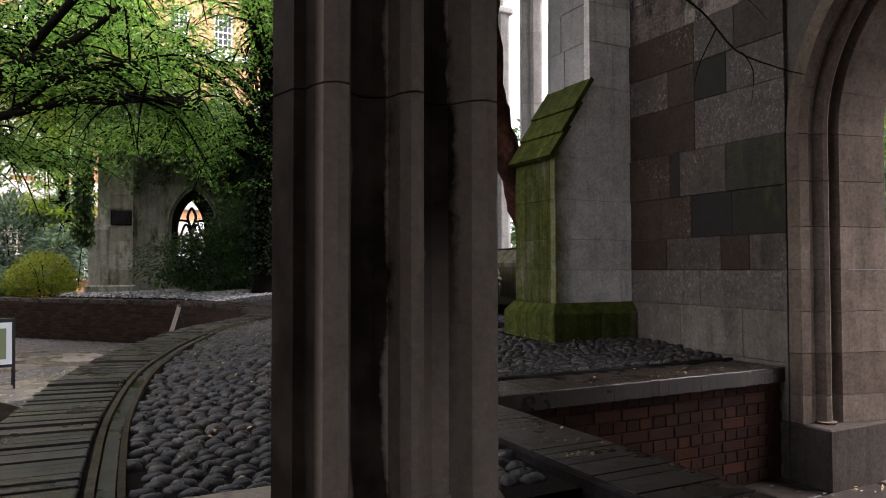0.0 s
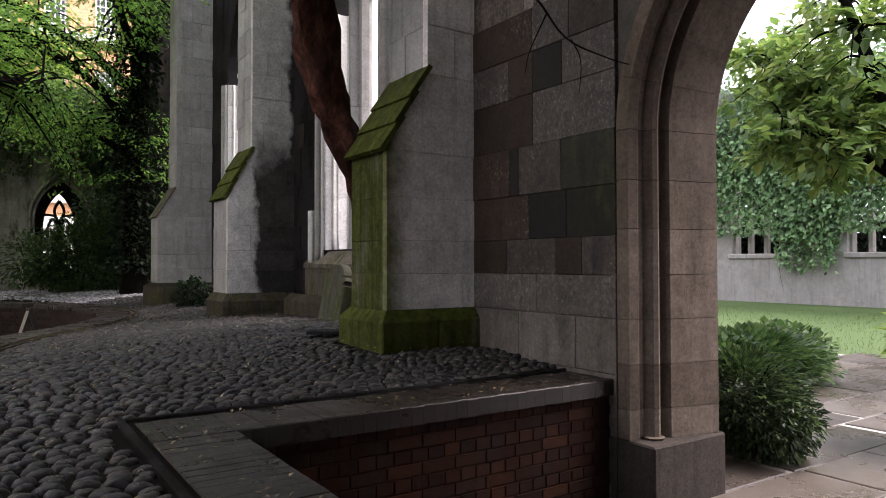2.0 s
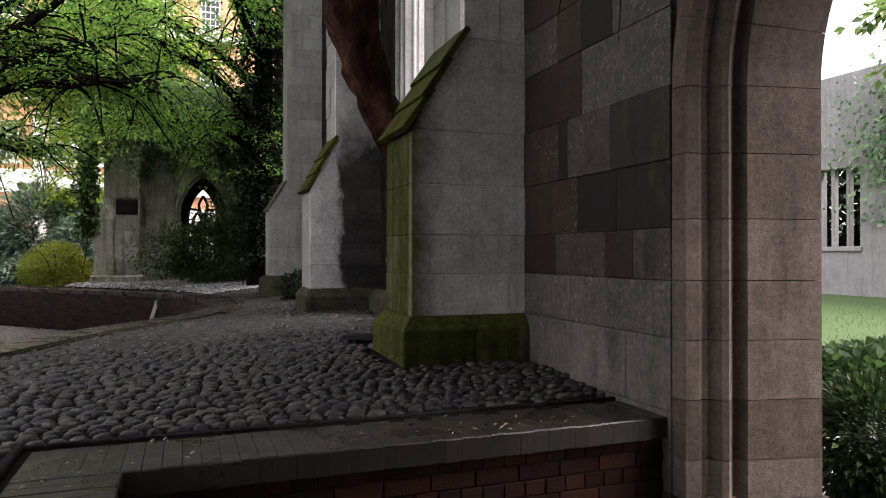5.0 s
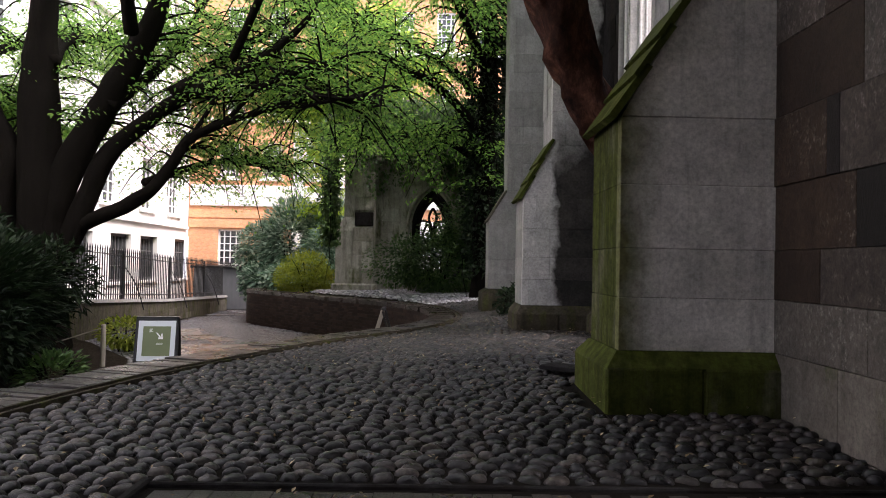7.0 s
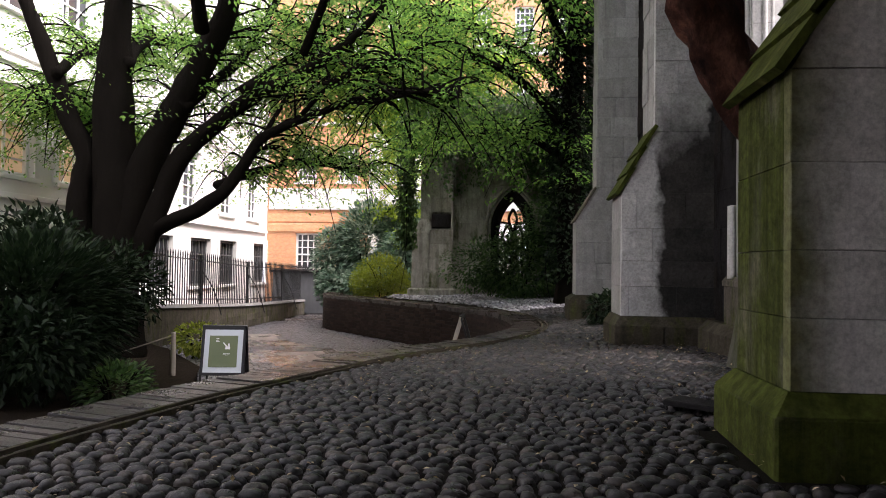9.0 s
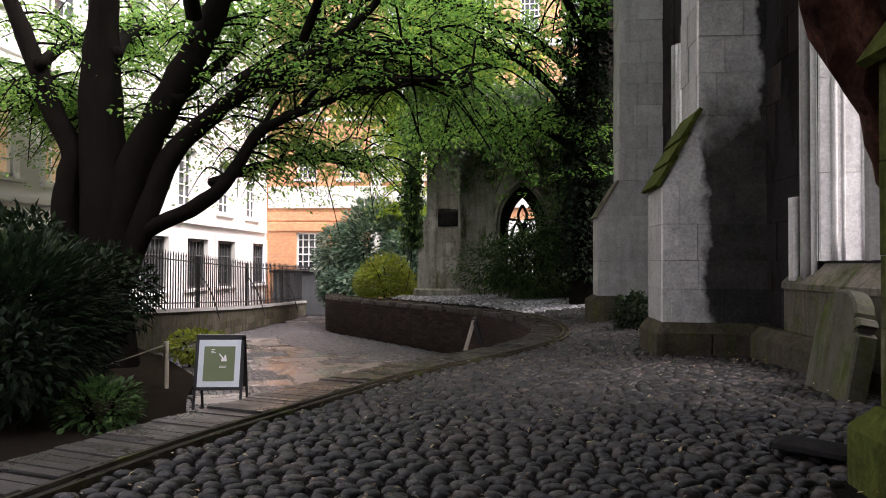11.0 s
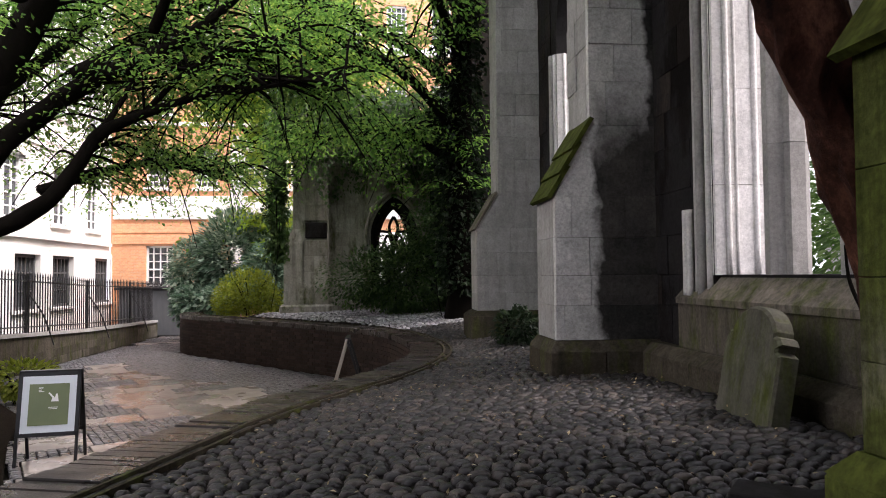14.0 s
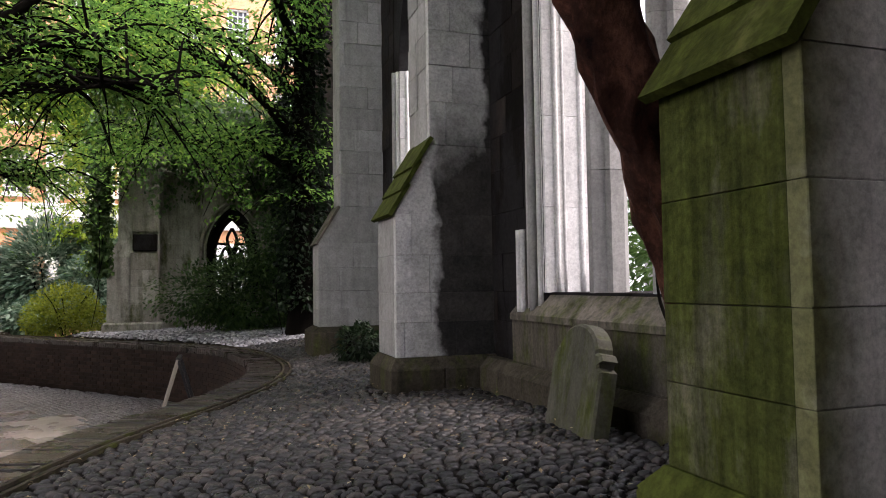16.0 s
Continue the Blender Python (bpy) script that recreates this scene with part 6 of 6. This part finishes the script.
def sett(x, y, z, a, w, l, hgt, vs, fs, rng):
    c, s = math.cos(a), math.sin(a)
    o = len(vs)
    for k_, zz in ((1.0, z - 0.06), (1.0, z + hgt * 0.55), (0.72, z + hgt)):
        for u, v in ((-1, -1), (1, -1), (1, 1), (-1, 1)):
            uu, vv = u * w / 2 * k_, v * l / 2 * k_
            vs.append((x + uu * c - vv * s, y + uu * s + vv * c, zz + rng.uniform(-0.003, 0.003)))
    fs.append((o + 8, o + 9, o + 10, o + 11))
    for r in (0, 4):
        fs += [(o + r + j, o + r + (j + 1) % 4, o + r + 4 + (j + 1) % 4, o + r + 4 + j) for j in range(4)]


while v0 < 30:
    hgt = rng.choice((0.45, 0.6, 0.75))
    u0 = -14 + rng.uniform(0, 0.6)
    while u0 < 26:
        wd = rng.uniform(0.6, 1.25)
        cs = [(u0, v0), (u0 + wd, v0), (u0 + wd, v0 + hgt), (u0, v0 + hgt)]
        cs = [(u * ca - v * sa, u * sa + v * ca + 8) for u, v in cs]
        mx_, my_ = sum(c[0] for c in cs) / 4, sum(c[1] for c in cs) / 4
        u0 += wd
        if not (6.5 < my_ < 31) or not (-5.4 < mx_ < 3.2):
            continue
        ok, dist = in_court(mx_, my_)
        inside = all(in_court(*c)[0] for c in cs)
        if ok or any(in_court(*c)[0] for c in cs):
            stony = (dist < 1.9 and my_ > 13.0) or (rng.random() < 0.16) or not inside
            z = court_z(my_)
            if stony:
                nu, nv = max(1, round(wd / 0.1)), max(1, round(hgt / 0.085))
                pu, pv = wd / nu, hgt / nv
                for i in range(nu):
                    for j in range(nv):
                        u, v = u0 - wd + pu * (i + 0.5), v0 + pv * (j + 0.5)
                        sx_, sy_ = u * ca - v * sa, u * sa + v * ca + 8
                        if not in_court(sx_, sy_)[0]:
                            continue
                        sett(sx_, sy_, z, ang + rng.uniform(-0.15, 0.15), pu * 0.9, pv * 0.9, rng.uniform(0.012, 0.02), sett_v, sett_f, rng)
            else:
                slab_piece(court_paving, cs, z - 0.05, z + 0.01, "wet_slab", rng, gap=0.02)
    v0 += hgt
tagged(mesh_object("setts", sett_v, sett_f, "wet_sheen_sett", court_paving), "small dark setts laid in rows", kind="stuff")

garden_paving = structure(new("garden_paving"), "wet irregular stone paving through the arch")
y0 = -1.0
while y0 < 8.5:
    h_ = rng.uniform(0.4, 0.75)
    x0 = 2.3
    while x0 < 14:
        w_ = rng.uniform(0.6, 1.3)
        s0, s1 = rng.uniform(-0.05, 0.05), rng.uniform(-0.05, 0.05)
        cs = [(x0 + s0, y0), (x0 + w_ + s1, y0 + rng.uniform(-0.02, 0.02)), (x0 + w_ + s1, y0 + h_), (x0 + s0, y0 + h_)]
        mx_, my_ = x0 + w_ / 2, y0 + h_ / 2
        x0 += w_
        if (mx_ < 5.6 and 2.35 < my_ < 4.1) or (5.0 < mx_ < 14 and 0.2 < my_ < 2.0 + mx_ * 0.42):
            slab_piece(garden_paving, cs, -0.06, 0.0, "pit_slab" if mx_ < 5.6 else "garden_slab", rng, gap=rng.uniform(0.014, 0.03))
    y0 += h_

# brick faces of the pit: header and stretcher courses
BR = {}


def brick_mesh(w, h, d):
    key = (round(w, 3), round(h, 3), round(d, 3))
    if key not in BR:
        e = 0.003
        vs = [(0, 0, 0), (w, 0, 0), (w, 0, h), (0, 0, h), (0, -d + e, 0), (w, -d + e, 0), (w, -d + e, h), (0, -d + e, h), (e, -d, e), (w - e, -d, e), (w - e, -d, h - e), (e, -d, h - e)]
        fs = [(8, 9, 10, 11)]
        for r in (0, 4):
            fs += [(r + j, r + (j + 1) % 4, r + 4 + (j + 1) % 4, r + 4 + j) for j in range(4)]
        me = bpy.data.meshes.new("brick")
        me.from_pydata(vs, [], fs)
        me.materials.append(MATS["brick_red"])
        BR[key] = me
    return BR[key]


for face, (ox, oy, turn, length) in enumerate(((2.25, 4.13, 0, 2.58), (2.24, 2.22, 90, 1.89))):
    for c_ in range(9):
        w = 0.102 if c_ % 2 == 0 else 0.215
        u = -0.05 if c_ % 2 else 0.0
        while u < length - 0.03:
            ww = min(w, length - u)
            me = brick_mesh(w, 0.07, 0.004) if ww == w else brick_mesh(ww, 0.07, 0.004)
            b_ = new("brick", me)
            b_.parent = pit
            b_.matrix_basis = pose(ox, oy - (0.004 if face == 0 else 0), 0.0, 0, 0, turn) @ pose(max(u, 0), rng.uniform(-0.004, 0.003), 0.02 + c_ * 0.078, 0, 0, rng.uniform(-0.5, 0.5))
            u += w + 0.009


def coping_piece(parent, a, b, c, d, z, hgt, material="coping_brick"):
    """One brick on edge: plan corners a b c d, top at z."""
    vs = [(p[0], p[1], z - hgt) for p in (a, b, c, d)] + [(p[0], p[1], z - 0.006) for p in (a, b, c, d)]
    cx, cy = sum(p[0] for p in (a, b, c, d)) / 4, sum(p[1] for p in (a, b, c, d)) / 4
    vs += [(p[0] + (cx - p[0]) * 0.03, p[1] + (cy - p[1]) * 0.03, z) for p in (a, b, c, d)]
    fs = [(8, 9, 10, 11)]
    for r in (0, 4):
        fs += [(r + j, r + (j + 1) % 4, r + 4 + (j + 1) % 4, r + 4 + j) for j in range(4)]
    return vs, fs


x = 1.88
while x < 4.83:
    for ya, yb in ((4.085, 4.52),):
        z = 0.808 + rng.uniform(-0.002, 0.002)
        v, f = coping_piece(pit, (x, ya), (x + 0.0738, ya), (x + 0.0738, yb), (x, yb), z, 0.105)
        mesh_object("coping_brick", v, f, "coping_wet", pit)
    x += 0.075
y = 2.2
while y < 4.07:
    z = 0.806 + rng.uniform(-0.002, 0.002)
    v, f = coping_piece(pit, (1.88, y), (2.265, y), (2.265, y + 0.072), (1.88, y + 0.072), z, 0.105)
    mesh_object("coping_brick", v, f, "coping_wet", pit)
    y += 0.075
# raised gutter edges beside the coping
box_part("gutter_edge", (1.80, 2.2, 0.6), (1.84, 4.6, 0.83), "stone_dark", pit, 0.008)
box_part("gutter_edge", (1.84, 4.545, 0.6), (4.84, 4.575, 0.825), "stone_dark", pit, 0.006)

far_v, far_f = [], []
gut_a, gut_b = [], []
for i in range(len(EDGE) - 1):
    p, q, n = EDGE[i], EDGE[i + 1], left(i)
    n2 = left(i + 1)
    z = edge_z(p.y) + rng.uniform(-0.008, 0.006)
    a, b = p.lerp(q, 0.08), p.lerp(q, 0.92)
    a2, b2 = (p + n * WID).lerp(q + n2 * WID, 0.08), (p + n * WID).lerp(q + n2 * WID, 0.92)
    v, f = coping_piece(court_wall, b, a, a2, b2, z, 0.1)
    if p.y < 19.5 and i < 235:
        mesh_object("coping_brick", v, f, "coping_brick", court_wall)
    else:
        o = len(far_v)
        far_v += v
        far_f += [tuple(t_ + o for t_ in q_) for q_ in f]
tagged(mesh_object("coping_far", far_v, far_f, "coping_brick", court_wall), "brick coping further round the wall", kind="stuff")
secs = []
for i in range(0, len(EDGE), 3):
    p, n = EDGE[i], left(i)
    z = edge_z(p.y)
    secs.append([(*(p - n * s)[:2], z + dz) for s, dz in ((0.02, -0.08), (0.022, 0.006), (0.05, 0.008), (0.052, -0.08))])
prism("gutter_edge", secs, "stone_plinth", court_wall)
for lo_, hi_, up, mat_ in ((0.054, 0.112, -0.01, "coping_brick"), (0.114, 0.142, 0.006, "stone_plinth")):
    secs = []
    for i in range(0, len(EDGE), 3):
        p, n = EDGE[i], left(i)
        z = edge_z(p.y)
        secs.append([(*(p - n * s)[:2], z + dz) for s, dz in ((lo_, -0.08), (lo_ + 0.002, up), (hi_ - 0.002, up), (hi_, -0.08))])
    prism("gutter_channel" if up < 0 else "gutter_edge", secs, mat_, court_wall)
# courses of the court wall where it faces the walk
bv, bf = [], []
for i in range(150, len(EDGE) - 3, 3):
    for c_ in range(12):
        z0 = edge_z(EDGE[i].y) - 0.115 - c_ * 0.078
        i2 = min(i + 3, len(EDGE) - 1)
        sh = 1 if c_ % 2 else 0
        a_, b_ = min(i + sh, len(EDGE) - 1), min(i2 + sh, len(EDGE) - 1)
        pa, pb = EDGE[a_] + left(a_) * (WID - 0.012), EDGE[b_] + left(b_) * (WID - 0.012)
        qa, qb = EDGE[a_] + left(a_) * (WID - 0.06), EDGE[b_] + left(b_) * (WID - 0.06)
        a3, b3 = pa.lerp(pb, 0.025), pa.lerp(pb, 0.975)
        o = len(bv)
        bv += [(a3.x, a3.y, z0 - 0.066), (b3.x, b3.y, z0 - 0.066), (b3.x, b3.y, z0), (a3.x, a3.y, z0), (qa.x, qa.y, z0 - 0.066), (qb.x, qb.y, z0 - 0.066), (qb.x, qb.y, z0), (qa.x, qa.y, z0)]
        bf += [(o, o + 3, o + 2, o + 1), (o, o + 1, o + 5, o + 4), (o + 3, o + 7, o + 6, o + 2), (o, o + 4, o + 7, o + 3), (o + 1, o + 2, o + 6, o + 5)]
tagged(mesh_object("brick_courses", bv, bf, "brick_wall_many", court_wall), "dark brick courses of the curved wall", kind="stuff")

# cobbles: rounded river stones set in rough rows
def cobble_shape(rng):
    vs, fs = [], []
    rings = ((0.98, -0.1), (1.0, 0.5), (0.92, 0.7), (0.72, 0.87), (0.38, 0.97))
    n = 10
    j1 = [rng.uniform(0.8, 1.1) * (abs(math.cos(2 * math.pi * i / n)) ** 4 + abs(math.sin(2 * math.pi * i / n)) ** 4) ** -0.2 for i in range(n)]
    lean = rng.uniform(-0.12, 0.12), rng.uniform(-0.12, 0.12)
    for r, z in rings:
        for k_ in range(n):
            a = 2 * math.pi * k_ / n
            vs.append((r * j1[k_] * math.cos(a) + lean[0] * (1 - r), r * j1[k_] * math.sin(a) + lean[1] * (1 - r), z + rng.uniform(-0.05, 0.05)))
    vs.append((lean[0], lean[1], 1.0))
    for i in range(len(rings) - 1):
        for k_ in range(n):
            fs.append((i * n + k_, i * n + (k_ + 1) % n, (i + 1) * n + (k_ + 1) % n, (i + 1) * n + k_))
    o = (len(rings) - 1) * n
    fs += [(o + k_, o + (k_ + 1) % n, o + n) for k_ in range(n)]
    return vs, fs


shapes = [cobble_shape(rng) for _ in range(14)]
shape_mesh = []
for vs, fs in shapes:
    me = bpy.data.meshes.new("cobble")
    me.from_pydata(vs, [], fs)
    me.materials.append(MATS["cobble"])
    me.shade_smooth()
    shape_mesh.append(me)
near_n = 0
big_v, big_f = [], []
sheen_v, sheen_f = [], []
y = 2.72
while y < 22.2:
    dy = rng.uniform(0.062, 0.074)
    x = -3.5 + rng.uniform(0, 0.1)
    while x < 4.95:
        w_ = rng.uniform(0.068, 0.124)
        cx, cy = x + w_ / 2, y + rng.uniform(-0.012, 0.012) + 0.035 * math.sin(x * 1.7 + y) + 0.02 * math.sin(x * 4.3 - y * 0.7)
        x += w_
        if not on_terrace(cx, cy):
            continue
        if (3.8 < cx and 5.54 < cy < 6.42) or (cx > 3.98 and 10.43 < cy < 11.3) or (cx > 3.92 and 14.75 < cy < 15.65) or (cx > 4.84 and cy > 4.6):
            continue
        k_ = rng.randrange(14)
        m = pose(cx, cy, ground_z(cx, cy) - 0.055, rng.uniform(-8, 8), rng.uniform(-6, 6), rng.choice((0, 180)) + rng.uniform(-24, 24)) @ Matrix.Diagonal((w_ * 0.46, dy * rng.uniform(0.44, 0.5), rng.uniform(0.046, 0.06), 1))
        if near_n < 300 and 4.6 < cy < 6.2 and 1.9 < cx:
            o = new("cobble", shape_mesh[k_])
            o.parent = terrace
            o.matrix_basis = m
            near_n += 1
        else:
            # stones from y 17.5 on get the paler tones with painted sheen
            bv_, bf_ = (big_v, big_f) if cy < 17.5 else (sheen_v, sheen_f)
            o = len(bv_)
            bv_ += [m @ Vector(v) for v in shapes[k_][0]]
            bf_ += [tuple(i + o for i in f) for f in shapes[k_][1]]
    y += dy
tagged(mesh_object("wet_cobble_field", sheen_v, sheen_f, "wet_sheen_cobble", terrace, smooth=True), "wet cobbles before the far wall, sky sheen painted in their colour", kind="stuff")
tagged(mesh_object("cobble_field", big_v, big_f, "cobble_many", terrace, smooth=True), "rounded dark grey cobbles of the terrace", kind="stuff")
